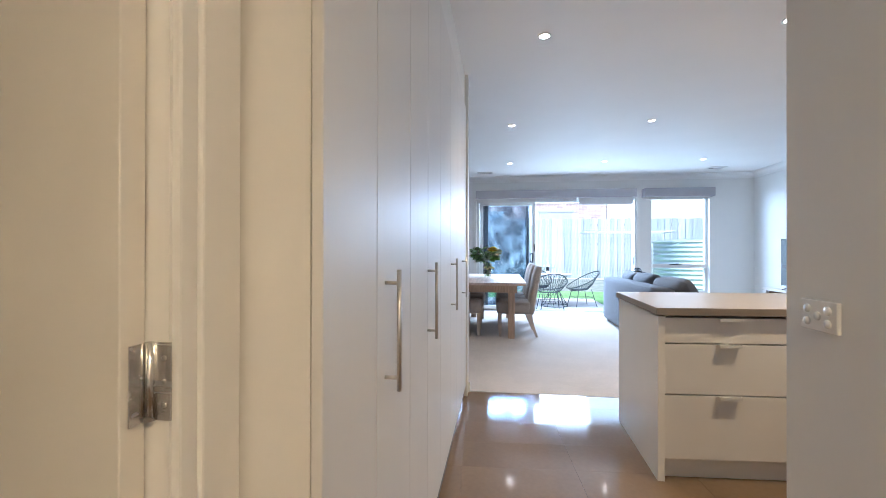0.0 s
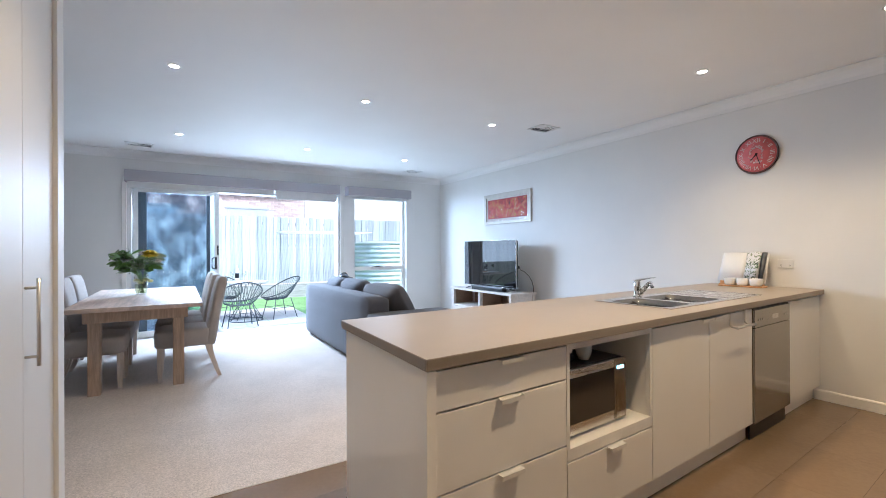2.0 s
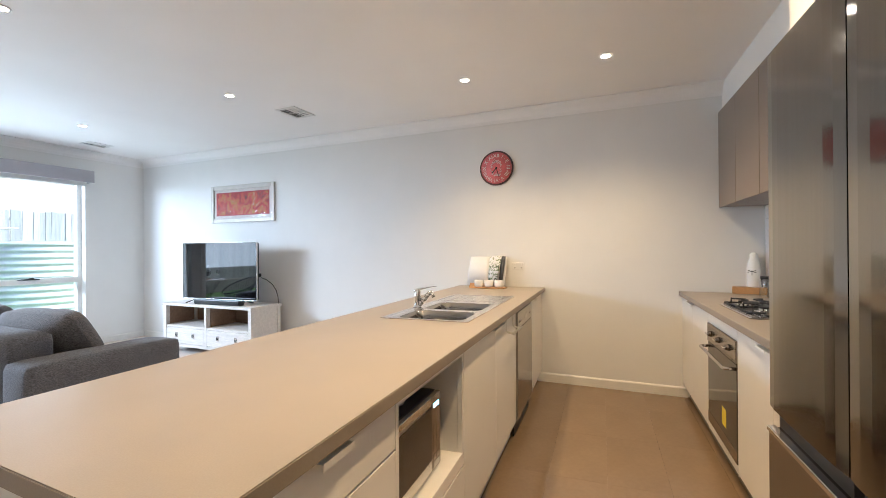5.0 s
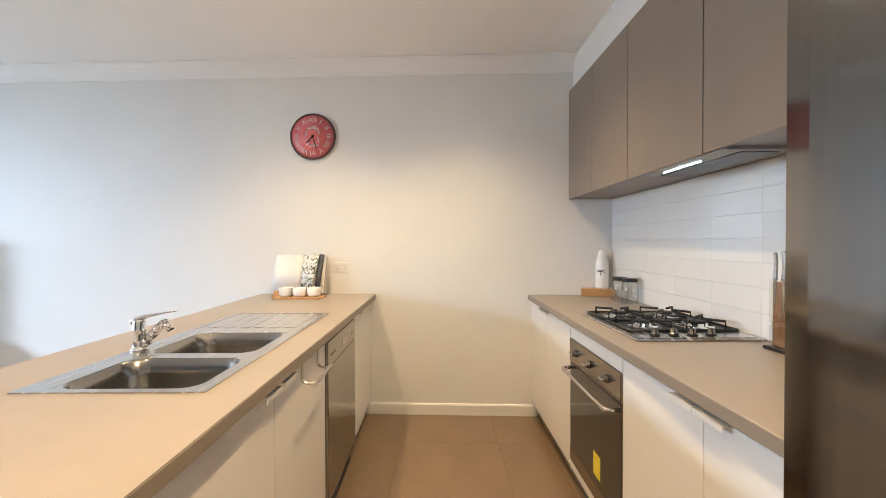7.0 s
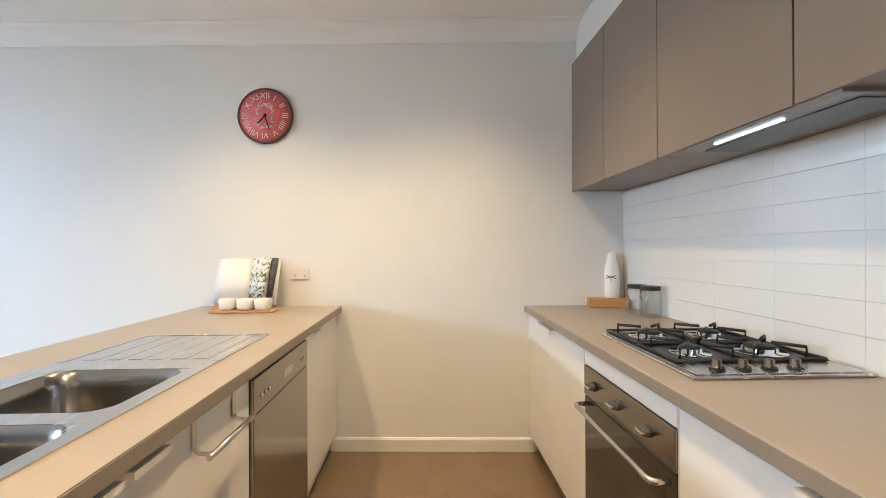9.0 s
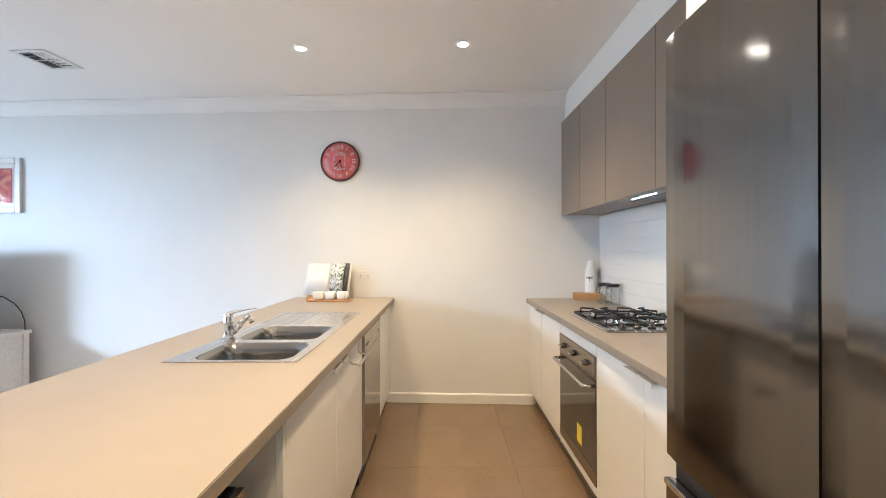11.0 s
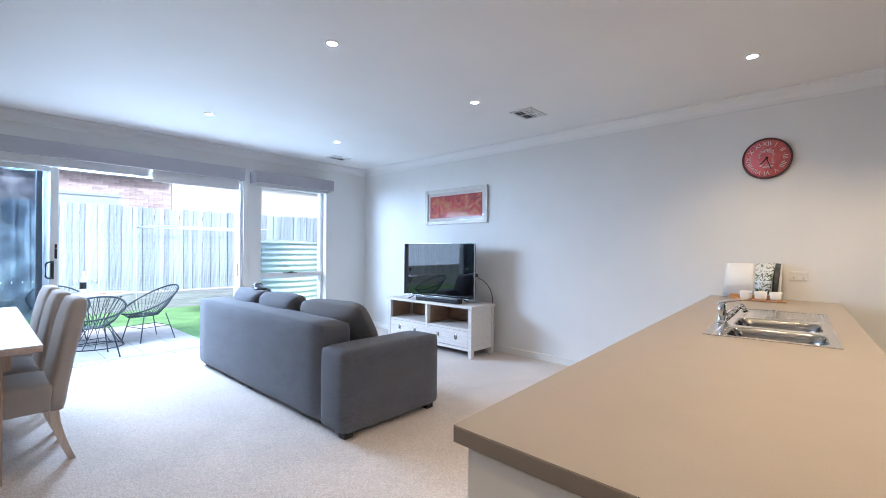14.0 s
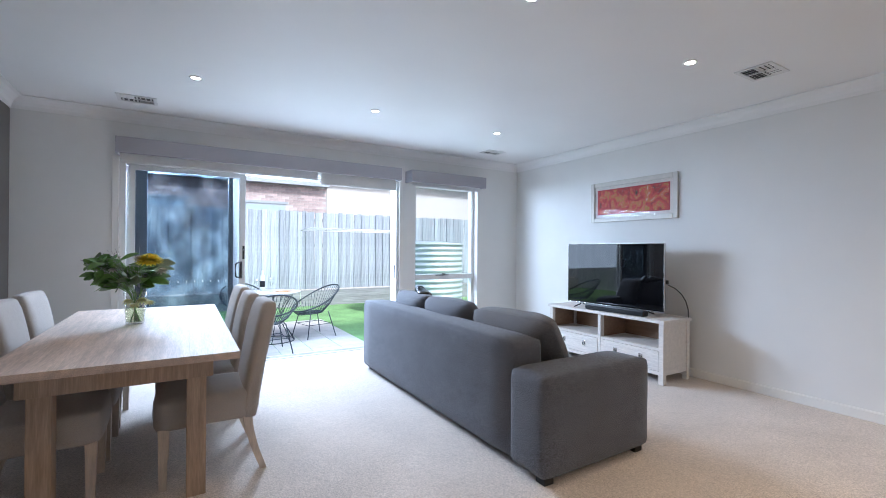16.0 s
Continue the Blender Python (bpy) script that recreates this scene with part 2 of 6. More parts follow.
class Shape:
    """Gathers boxes, tubes and turned shapes into one mesh."""

    def __init__(self):
        self.bm = bmesh.new()

    def box(self, x0, x1, y0, y1, z0, z1, bevel=0.0, m=None, seg=2):
        r = bmesh.ops.create_cube(self.bm, size=1.0)
        vs = r["verts"]
        t = Matrix.Translation(((x0 + x1) / 2, (y0 + y1) / 2, (z0 + z1) / 2)) @ Matrix.Diagonal((abs(x1 - x0), abs(y1 - y0), abs(z1 - z0), 1))
        bmesh.ops.transform(self.bm, matrix=(m or Matrix()) @ t, verts=vs)
        if bevel:
            es = list({e for v in vs for e in v.link_edges})
            bmesh.ops.bevel(self.bm, geom=es, offset=bevel, segments=seg, profile=0.5, affect="EDGES", clamp_overlap=True)
        return self

    def lathe(self, profile, m=None, n=28):
        rings = []
        mm = m or Matrix()
        for r, z in profile:
            rings.append([self.bm.verts.new(mm @ Vector((max(r, 1e-4) * math.cos(2 * math.pi * k / n), max(r, 1e-4) * math.sin(2 * math.pi * k / n), z))) for k in range(n)])
        for a, b in zip(rings, rings[1:]):
            for k in range(n):
                f = self.bm.faces.new((a[k], a[(k + 1) % n], b[(k + 1) % n], b[k]))
                f.smooth = True
        return self

    def cyl(self, r, z0, z1, m=None, n=20, r2=None):
        r2 = r if r2 is None else r2
        self.lathe([(0, z0), (r, z0), (r2, z1), (0, z1)], m, n)
        return self

    def tube(self, pts, r, n=8, closed=False):
        pts = [Vector(p) for p in pts]
        rings = []
        up = Vector((0, 0, 1))
        for i, p in enumerate(pts):
            a = pts[i - 1] if (i > 0 or closed) else p
            b = pts[(i + 1) % len(pts)] if (i < len(pts) - 1 or closed) else p
            d = (b - a).normalized()
            s = d.cross(up)
            if s.length < 0.05:
                s = d.cross(Vector((1, 0, 0)))
            s.normalize()
            u = s.cross(d).normalized()
            rings.append([self.bm.verts.new(p + r * (s * math.cos(2 * math.pi * k / n) + u * math.sin(2 * math.pi * k / n))) for k in range(n)])
        pairs = list(zip(rings, rings[1:])) + ([(rings[-1], rings[0])] if closed else [])
        for a, b in pairs:
            for k in range(n):
                f = self.bm.faces.new((a[k], a[(k + 1) % n], b[(k + 1) % n], b[k]))
                f.smooth = True
        if not closed:
            self.bm.faces.new(rings[0])
            self.bm.faces.new(rings[-1])
        return self

    def quad(self, *p):
        self.bm.faces.new([self.bm.verts.new(Vector(q)) for q in p])
        return self

    def soft(self, x0, x1, y0, y1, z0, z1, puff=0.03, cuts=6, bevel=0.05, m=None, lump=0.006):
        """A stuffed block: rounded edges, bulging faces and slight lumps."""
        b2 = bmesh.new()
        bmesh.ops.create_cube(b2, size=1.0)
        sx, sy, sz = x1 - x0, y1 - y0, z1 - z0
        bmesh.ops.subdivide_edges(b2, edges=b2.edges[:], cuts=cuts, use_grid_fill=True)
        c = Vector(((x0 + x1) / 2, (y0 + y1) / 2, (z0 + z1) / 2))
        for v in b2.verts:
            p = v.co * 2
            q = Vector((p.x * sx / 2, p.y * sy / 2, p.z * sz / 2))
            inner = Vector([math.copysign(max(abs(a) - bevel, 0), a) for a in q])
            half = Vector((max(sx / 2 - bevel, 0.001), max(sy / 2 - bevel, 0.001), max(sz / 2 - bevel, 0.001)))
            core = Vector([max(-h, min(h, a)) for a, h in zip(q, half)])
            d = q - core
            if d.length > 1e-6:
                q = core + d.normalized() * bevel
            w = (1 - p.x ** 2 * 0.9, 1 - p.y ** 2 * 0.9, 1 - p.z ** 2 * 0.9)
            q += Vector((math.copysign(1, p.x) * (abs(p.x) > 0.99) * w[1] * w[2], math.copysign(1, p.y) * (abs(p.y) > 0.99) * w[0] * w[2], math.copysign(1, p.z) * (abs(p.z) > 0.99) * w[0] * w[1])) * puff
            q += noise.noise_vector((q + c) * 5) * lump
            v.co = (m or Matrix()) @ (q + c)
        for f in b2.faces:
            f.smooth = True
        tmp = bpy.data.meshes.new("tmp")
        b2.to_mesh(tmp)
        b2.free()
        self.bm.from_mesh(tmp)
        bpy.data.meshes.remove(tmp)
        return self

    def pillow(self, w, h, thick, m=None, cuts=14, crease=0.006):
        """A stuffed cushion standing on its lower edge: fat middle, thin seams, pulled-out corners."""
        mm = m or Matrix()
        sides = []
        for sgn in (-1, 1):
            grid = []
            for i in range(cuts + 1):
                row = []
                for j in range(cuts + 1):
                    a, b = 2 * i / cuts - 1, 2 * j / cuts - 1
                    y = a * w / 2 * (1 - 0.045 * (1 - b * b)) * (1 - 0.05 * (abs(a) * abs(b)) ** 6)
                    z = b * h / 2 * (1 - 0.04 * (1 - a * a)) * (1 - 0.12 * (abs(a) * abs(b)) ** 6)
                    fat = (max(0.0, 1 - abs(a) ** 3.4) * max(0.0, 1 - abs(b) ** 3.4)) ** 0.5
                    p = Vector((sgn * (thick / 2 * fat + 0.006), y, z + h / 2))
                    p += noise.noise_vector(p * 6.0 + Vector((sgn * 3.0, w * 9, h))) * crease * (0.4 + fat)
                    row.append(self.bm.verts.new(mm @ p))
                grid.append(row)
            for i in range(cuts):
                for j in range(cuts):
                    self.bm.faces.new((grid[i][j], grid[i + 1][j], grid[i + 1][j + 1], grid[i][j + 1])).smooth = True
            sides.append(grid)
        n = cuts
        loop = [(i, 0) for i in range(n)] + [(n, j) for j in range(n)] + [(i, n) for i in range(n, 0, -1)] + [(0, j) for j in range(n, 0, -1)]
        for (i, j), (q, r) in zip(loop, loop[1:] + loop[:1]):
            self.bm.faces.new((sides[0][i][j], sides[0][q][r], sides[1][q][r], sides[1][i][j])).smooth = True
        return self

    def mesh(self, name, material):
        bmesh.ops.recalc_face_normals(self.bm, faces=self.bm.faces[:])
        me = bpy.data.meshes.new(name)
        self.bm.to_mesh(me)
        self.bm.free()
        me.materials.append(material)
        return me


def part(name, shape, material, parent, label="", m=None):
    ob = new(name, shape.mesh(name, material))
    ob.parent = parent
    if m is not None:
        ob.matrix_local = m
    return tagged(ob, label)


def thing(name, m, label, category, group=""):
    ob = new(name)
    ob.empty_display_size = 0.1
    ob.matrix_world = m
    return tagged(ob, label, category, group)


def solo(name, shape, material, m, label, category, group="", kind=""):
    ob = new(name, shape.mesh(name, material))
    ob.matrix_world = m
    return tagged(ob, label, category, group, kind)


def setting(name, shape, material, label="", m=None):
    ob = new(name, shape.mesh(name, material))
    if m is not None:
        ob.matrix_world = m
    return tagged(ob, label, "", "", "structure")


# the kitchen stands a little askew to the end wall: its own frame, x from the end wall, y from the peninsula's front edge
KIT = pose(4.785, 2.865, 0, 0, 0, 3.18)

# ---- the large structure ----
setting("subfloor", Shape().box(-2.2, 5.2, -1.6, 9.05, -0.20, -0.012), M_GROUT)
setting("floor_carpet", Shape().box(WEST, EAST, 3.93, NORTH + 0.04, -0.012, 0.004, 0.003), M_CARPET, "beige loop pile carpet over the living floor")
setting("ceiling", Shape().box(-2.2, 5.2, -1.6, 9.07, CEIL, CEIL + 0.15), M_CEIL)
setting("wall_east", Shape().box(EAST, EAST + 0.25, -1.6, 9.07, -0.1, CEIL), M_WALL)
SL0, SL1, SLH = -0.28, 2.735, 2.17
WN0, WN1, WNB, WNT = 2.98, 4.025, 0.40, 2.22
wn = Shape()
wn.box(-2.2, SL0, NORTH, NORTH + 0.25, -0.1, CEIL)
wn.box(SL0, SL1, NORTH, NORTH + 0.25, SLH, CEIL)
wn.box(SL1, WN0, NORTH, NORTH + 0.25, -0.1, CEIL)
wn.box(WN0, WN1, NORTH, NORTH + 0.25, WNT, CEIL)
wn.box(WN0, WN1, NORTH, NORTH + 0.25, -0.1, WNB)
wn.box(WN1, EAST, NORTH, NORTH + 0.25, -0.1, CEIL)
setting("wall_north", wn, M_WALL)
setting("wall_west", Shape().box(WEST - 0.2, WEST, 3.80, NORTH, -0.1, CEIL), M_GREYWALL, "dark grey painted feature wall")
setting("wall_cupboard_end", Shape().box(WEST, -0.085, 3.80, 3.905, -0.1, CEIL), M_WALL)
setting("wall_hall_side", Shape().box(-0.36, -0.25, 0.80, 0.931, -0.1, CEIL), M_WALL)
setting("wall_hall_side_south", Shape().box(-0.36, -0.25, -1.4, -0.06, -0.1, CEIL), M_WALL)
setting("wall_hall_door_head", Shape().box(-0.36, -0.25, -0.06, 0.80, 2.06, CEIL), M_WALL)
setting("wall_side_room", Shape().box(-1.6, -1.5, -1.4, 3.80, -0.1, CEIL).box(-1.5, -0.72, 0.93, 1.0, -0.1, CEIL), M_WALL)
setting("wall_south", Shape().box(-1.6, 1.06, -1.5, -1.4, -0.1, CEIL), M_WALL)
setting("wall_hall_east", Shape().box(0.935, 1.03, -1.4, 1.545, -0.1, CEIL, 0.002), M_WALL)
setting("wall_kitchen_south", Shape().box(-3.95, 0.25, -1.90, -1.785, -0.1, CEIL), M_WALL, "", KIT)


def trim_run(name, a, b, z0, z1, thick, normal):
    """A skirting board along a wall from a to b, standing out along normal, its top edge rounded off."""
    a, b, nrm = Vector((*a, 0)), Vector((*b, 0)), Vector((*normal, 0))
    s = Shape()
    prof = [(0, z0), (thick, z0), (thick, z1 - 0.012), (thick * 0.6, z1 - 0.003), (0, z1)]
    va = [s.bm.verts.new(a + nrm * o + Vector((0, 0, z))) for o, z in prof]
    vb = [s.bm.verts.new(b + nrm * o + Vector((0, 0, z))) for o, z in prof]
    for k in range(len(prof)):
        s.bm.faces.new((va[k], va[(k + 1) % 5], vb[(k + 1) % 5], vb[k]))
    s.bm.faces.new(va)
    s.bm.faces.new(vb)
    return setting(name, s, M_TRIM, "painted white skirting board")


trim_run("baseboard", (EAST, 1.64), (EAST, 2.90), 0, 0.085, 0.014, (-1, 0))
trim_run("baseboard", (EAST, 3.70), (EAST, NORTH), 0, 0.085, 0.014, (-1, 0))
trim_run("baseboard", (SL1 + 0.06, NORTH), (EAST - 0.014, NORTH), 0, 0.085, 0.014, (0, -1))
trim_run("baseboard", (WEST + 0.014, NORTH), (SL0 - 0.06, NORTH), 0, 0.085, 0.014, (0, -1))
trim_run("baseboard", (WEST, 3.92), (WEST, NORTH), 0, 0.085, 0.014, (1, 0))
trim_run("baseboard", (WEST + 0.014, 3.905), (-0.07, 3.905), 0, 0.085, 0.014, (0, 1))


def cornice(a, b, normal):
    """Cove moulding where a wall meets the ceiling."""
    a, b, nrm = Vector((*a, 0)), Vector((*b, 0)), Vector((*normal, 0))
    s = Shape()
    d = 0.105
    prof = [(0, CEIL), (0, CEIL - d)] + [(0.008 + (d - 0.008) * (1 - math.cos(k * math.pi / 10)), CEIL - d + (d - 0.008) * math.sin(k * math.pi / 10)) for k in range(6)] + [(d, CEIL)]
    va = [s.bm.verts.new(a + nrm * o + Vector((0, 0, z))) for o, z in prof]
    vb = [s.bm.verts.new(b + nrm * o + Vector((0, 0, z))) for o, z in prof]
    n = len(prof)
    for k in range(n):
        s.bm.faces.new((va[k], va[(k + 1) % n], vb[(k + 1) % n], vb[k]))
    s.bm.faces.new(va)
    s.bm.faces.new(vb)
    return setting("trim_cornice", s, M_CEIL)


cornice((EAST, 1.05), (EAST, NORTH), (-1, 0))
cornice((WEST, NORTH), (EAST, NORTH), (0, -1))
cornice((WEST, 3.905), (WEST, NORTH), (1, 0))
cornice((WEST, 3.905), (-0.085, 3.905), (0, 1))

# ---- kitchen ----


def k(x=0.0, y=0.0, z=0.0):
    return KIT @ Matrix.Translation((x, y, z))


def lip_handle(parent, x, y, z, w=0.11, out=-1):
    """Folded metal tab handle over the top edge of a front."""
    s = Shape()
    s.box(x - w / 2, x + w / 2, y, y + out * 0.028, z - 0.003, z, 0.001)
    s.box(x - w / 2, x + w / 2, y + out * 0.025, y + out * 0.028, z - 0.016, z, 0.001)
    return part("handle", s, M_SATIN, parent, "folded brushed metal tab handle")


FR = 0.0      # plane of the peninsula's fronts
BZ0, BZ1 = 0.10, 0.856


def base_body(parent, x0, x1, y0, y1, z0=BZ0, z1=BZ1, t=0.018):
    s = Shape()
    s.box(x0, x0 + t, y0, y1, z0, z1).box(x1 - t, x1, y0, y1, z0, z1)
    s.box(x0 + t, x1 - t, y0, y1, z0, z0 + t).box(x0 + t, x1 - t, y1 - t, y1, z0 + t, z1)
    return part("body", s, M_WHITE, parent)


# drawer unit
u = thing("drawer_cabinet", k(-3.447, 0, 0), "white laminate cabinet of three drawers under the benchtop", "cabinet")
base_body(u, -0.300, 0.316, 0.022, 0.25)
for z0, z1 in ((0.716, 0.846), (0.450, 0.709), (0.115, 0.443)):
    d = part("drawer_front", Shape().box(-0.316, 0.314, FR, 0.018, z0, z1, 0.0015), M_WHITE, u)
    lip_handle(d, 0.0, 0.0, z1 + 0.003)
# open niche with drawer
u = thing("microwave_cabinet", k(-2.815, 0, 0), "white open cabinet niche above a drawer", "cabinet")
base_body(u, -0.314, 0.312, 0.022, 0.58)
part("shelf", Shape().box(-0.312, 0.310, 0.001, 0.56, 0.378, 0.428, 0.002), M_WHITE, u)
part("side_panel", Shape().box(-0.314, -0.296, 0.001, 0.021, 0.43, BZ1), M_WHITE, u)
part("side_panel", Shape().box(0.294, 0.312, 0.001, 0.021, 0.43, BZ1), M_WHITE, u)
part("top_rail", Shape().box(-0.295, 0.293, 0.001, 0.021, 0.828, BZ1), M_WHITE, u)
d = part("drawer_front", Shape().box(-0.312, 0.310, FR, 0.018, 0.115, 0.371, 0.0015), M_WHITE, u)
lip_handle(d, 0.0, 0.0, 0.374)
# sink cupboard with two doors
u = thing("sink_cabinet", k(-1.915, 0, 0), "white two-door cabinet under the sink", "cabinet")
base_body(u, -0.585, 0.585, 0.022, 0.58)
for sx, hx in ((-0.584, -0.07), (0.002, 0.07)):
    d = part("door", Shape().box(sx, sx + 0.581, FR, 0.018, 0.115, 0.846, 0.0015), M_WHITE, u)
    lip_handle(d, hx, 0.0, 0.849)
# towel bar hooked over the door
u = thing("towel_rail", k(-1.56, 0, 0), "brushed steel towel rail hooked over the cabinet door", "towel rail")
for sx in (-0.098, 0.112):
    hook = Shape().box(sx - 0.010, sx + 0.010, -0.0055, -0.0025, 0.775, 0.852, 0.0006).box(sx - 0.010, sx + 0.010, -0.0055, 0.022, 0.8485, 0.8505, 0.0005)
    hook.tube([(sx, -0.004, 0.778), (sx, -0.014, 0.768), (sx, -0.034, 0.765), (sx, -0.047, 0.768)], 0.0055, 8)
    part("bracket", hook, M_NICKEL, u)
part("bar", Shape().tube([(-0.125, -0.052, 0.768), (0.135, -0.052, 0.768)], 0.0075, 14), M_NICKEL, u)
# dishwasher
u = thing("dishwasher", k(-1.015, 0, 0), "stainless steel dishwasher set between white cabinets", "dishwasher")
part("body", Shape().box(-0.308, 0.308, 0.03, 0.57, 0.09, 0.835), M_STEEL, u)
part("door", Shape().box(-0.308, 0.308, -0.012, 0.029, 0.115, 0.722, 0.003), M_DWDOOR, u)
c = part("control_panel", Shape().box(-0.308, 0.308, -0.012, 0.029, 0.7245, 0.838, 0.003), M_DWDOOR, u, "brushed steel control panel")
for n in range(3):
    part("button", Shape().cyl(0.007, 0, 0.003, pose(-0.245 + 0.034 * n, -0.012, 0.772, 90), 12), M_CHROME, c)
for n in range(2):
    part("button", Shape().cyl(0.006, 0, 0.003, pose(0.215 + 0.03 * n, -0.012, 0.772, 90), 12), M_CHROME, c)
part("panel_mark", Shape().box(-0.02, 0.09, -0.0128, -0.012, 0.758, 0.790, 0.0003), M_STEEL, c, "shallow pressed panel")
part("top_gap", Shape().box(-0.305, 0.305, -0.004, 0.02, 0.8385, 0.847), M_BLACK, u)
part("kick_plate", Shape().box(-0.305, 0.305, 0.02, 0.03, 0.0, 0.108), M_BLACK, u)
# end cabinet
u = thing("end_cabinet", k(-0.335, 0, 0), "narrow white cabinet against the end wall", "cabinet")
base_body(u, -0.36, 0.34, 0.022, 0.58)
d = part("door", Shape().box(-0.358, 0.338, FR, 0.018, 0.115, 0.846, 0.0015), M_WHITE, u)
lip_handle(d, -0.22, 0.0, 0.849)
# panels and plinth
u = thing("kitchen_peninsula", KIT, "white laminate end and back panels with plinth round the peninsula", "cabinet frame")
ep = Shape().box(-3.803, -3.767, -0.012, 0.80, 0.0, 0.855, 0.002)
for v in ep.bm.verts:
    v.co.x += 0.081 * (v.co.y + 0.012)
part("end_panel", ep, M_WHITE, u)
part("back_panel", Shape().box(-3.715, 0.03, 0.60, 0.62, 0.0, 0.855), M_WHITE, u)
part("kickboard", Shape().box(-3.765, -1.32, 0.045, 0.06, 0.0, 0.108), M_WHITE, u)
part("kickboard", Shape().box(-0.70, 0.02, 0.045, 0.06, 0.0, 0.108), M_WHITE, u)
part("sub_top", Shape().box(-3.70, -2.2, 0.004, 0.80, 0.8555, 0.8615), M_WHITE, u)

# benchtop with the sink cut out of it
SX0, SX1, SY0, SY1 = -2.14, -0.90, 0.09, 0.585


def slab_with_hole(x, y, z0, z1):
    """A slab over the grid x by y (four lines each) that leaves its middle cell open."""
    s = Shape()
    top = [[s.bm.verts.new((a, b, z1)) for b in y] for a in x]
    low = [[s.bm.verts.new((a, b, z0)) for b in y] for a in x]
    for i in range(3):
        for j in range(3):
            if (i, j) != (1, 1):
                s.bm.faces.new((top[i][j], top[i + 1][j], top[i + 1][j + 1], top[i][j + 1]))
                s.bm.faces.new((low[i][j], low[i][j + 1], low[i + 1][j + 1], low[i + 1][j]))
    loop = [(i, 0) for i in range(3)] + [(3, j) for j in range(3)] + [(i, 3) for i in (3, 2, 1)] + [(0, j) for j in (3, 2, 1)]
    for (i, j), (m, n) in zip(loop, loop[1:] + loop[:1]):
        s.bm.faces.new((top[i][j], top[m][n], low[m][n], low[i][j]))
    hole = [(1, 1), (2, 1), (2, 2), (1, 2)]
    for (i, j), (m, n) in zip(hole, hole[1:] + hole[:1]):
        s.bm.faces.new((top[i][j], low[i][j], low[m][n], top[m][n]))
    rim = [e for e in s.bm.edges if len(e.link_faces) == 2 and e.calc_face_angle() > 1 and not all(v.co.x > x[0] + 0.01 and v.co.x < x[3] - 0.01 and v.co.y > y[0] + 0.01 and v.co.y < y[3] - 0.01 for v in e.verts)]
    bmesh.ops.bevel(s.bm, geom=rim, offset=0.003, segments=2, profile=0.5, affect="EDGES")
    return s


bt = slab_with_hole((-3.815, SX0 + 0.02, SX1 - 0.02, 0.07), (-0.03, SY0 + 0.02, SY1 - 0.02, 0.835), 0.862, 0.90)
for v in bt.bm.verts:
    if v.co.x < -3.7:
        v.co.x += 0.081 * (v.co.y + 0.03)
top = solo("peninsula_benchtop", bt, M_BENCH, KIT, "matt taupe laminate benchtop over the peninsula", "benchtop")
# added strips: the shade on the benchtop's upright edges, put into their colour
M_EDGESHADE = mat("shaded_benchtop_edge", (0.255, 0.212, 0.168), 0.42, vary=0.03, scale=6, fine=0.05, bscale=300)
part("front_edge_shade", Shape().box(-3.813, 0.0, -0.0322, -0.0302, 0.8640, 0.8975, 0.0006), M_EDGESHADE, top, "added strip of shade-darkened taupe on the benchtop edge")
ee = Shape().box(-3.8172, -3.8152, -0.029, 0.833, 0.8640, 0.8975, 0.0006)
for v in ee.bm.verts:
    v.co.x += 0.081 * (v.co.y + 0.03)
part("end_edge_shade", ee, M_EDGESHADE, top, "added strip of shade-darkened taupe on the benchtop edge")


def bowl(x0, x1, y0, y1, depth, ztop):
    """A pressed bowl: rounded rectangle sinking to a rounded floor."""
    s = Shape()
    rings = []
    cx, cy = (x0 + x1) / 2, (y0 + y1) / 2
    for inset, z, rad in ((0.0, ztop, 0.06), (0.006, ztop - 0.006, 0.06), (0.012, ztop - 0.05, 0.06), (0.018, ztop - depth + 0.03, 0.06), (0.035, ztop - depth + 0.006, 0.055), (0.06, ztop - depth, 0.05), (0.5, ztop - depth - 0.004, 0.0)):
        hx, hy = max((x1 - x0) / 2 - inset, 0.01), max((y1 - y0) / 2 - inset, 0.01)
        r = min(rad, hx - 0.005, hy - 0.005)
        ring = []
        for q, (sx, sy) in enumerate(((1, 1), (-1, 1), (-1, -1), (1, -1))):
            for j in range(6):
                a = math.pi / 2 * (q + j / 5)
                ring.append(s.bm.verts.new((cx + sx * (hx - r) + r * math.cos(a), cy + sy * (hy - r) + r * math.sin(a), z)))
        rings.append(ring)
    for a, b in zip(rings, rings[1:]):
        for i in range(24):
            f = s.bm.faces.new((a[i], a[(i + 1) % 24], b[(i + 1) % 24], b[i]))
            f.smooth = True
    return s, rings[0]


M_KNOB = mat("dark_nickel_knob", (0.20, 0.18, 0.16), 0.22, 1.0, vary=0.03)
M_BOWL = mat("satin_steel_bowl", (0.36, 0.345, 0.325), 0.19, 1.0, vary=0.03, scale=3)
u = thing("kitchen_sink", KIT, "stainless steel double bowl sink with ribbed drainer set in the benchtop", "sink")
rim = Shape()
zr = 0.9045
B1 = (-2.115, -1.815, 0.128, 0.50)
B2 = (-1.755, -1.415, 0.135, 0.50)
for a in ((SX0, B1[0], SY0, SY1), (B1[1], B2[0], SY0, SY1), (B2[1], -1.33, SY0, SY1),
          (B1[0], B1[1], SY0, B1[2]), (B1[0], B1[1], B1[3], SY1), (B2[0], B2[1], SY0, B2[2]), (B2[0], B2[1], B2[3], SY1)):
    rim.box(a[0], a[1], a[2], a[3], zr - 0.004, zr)
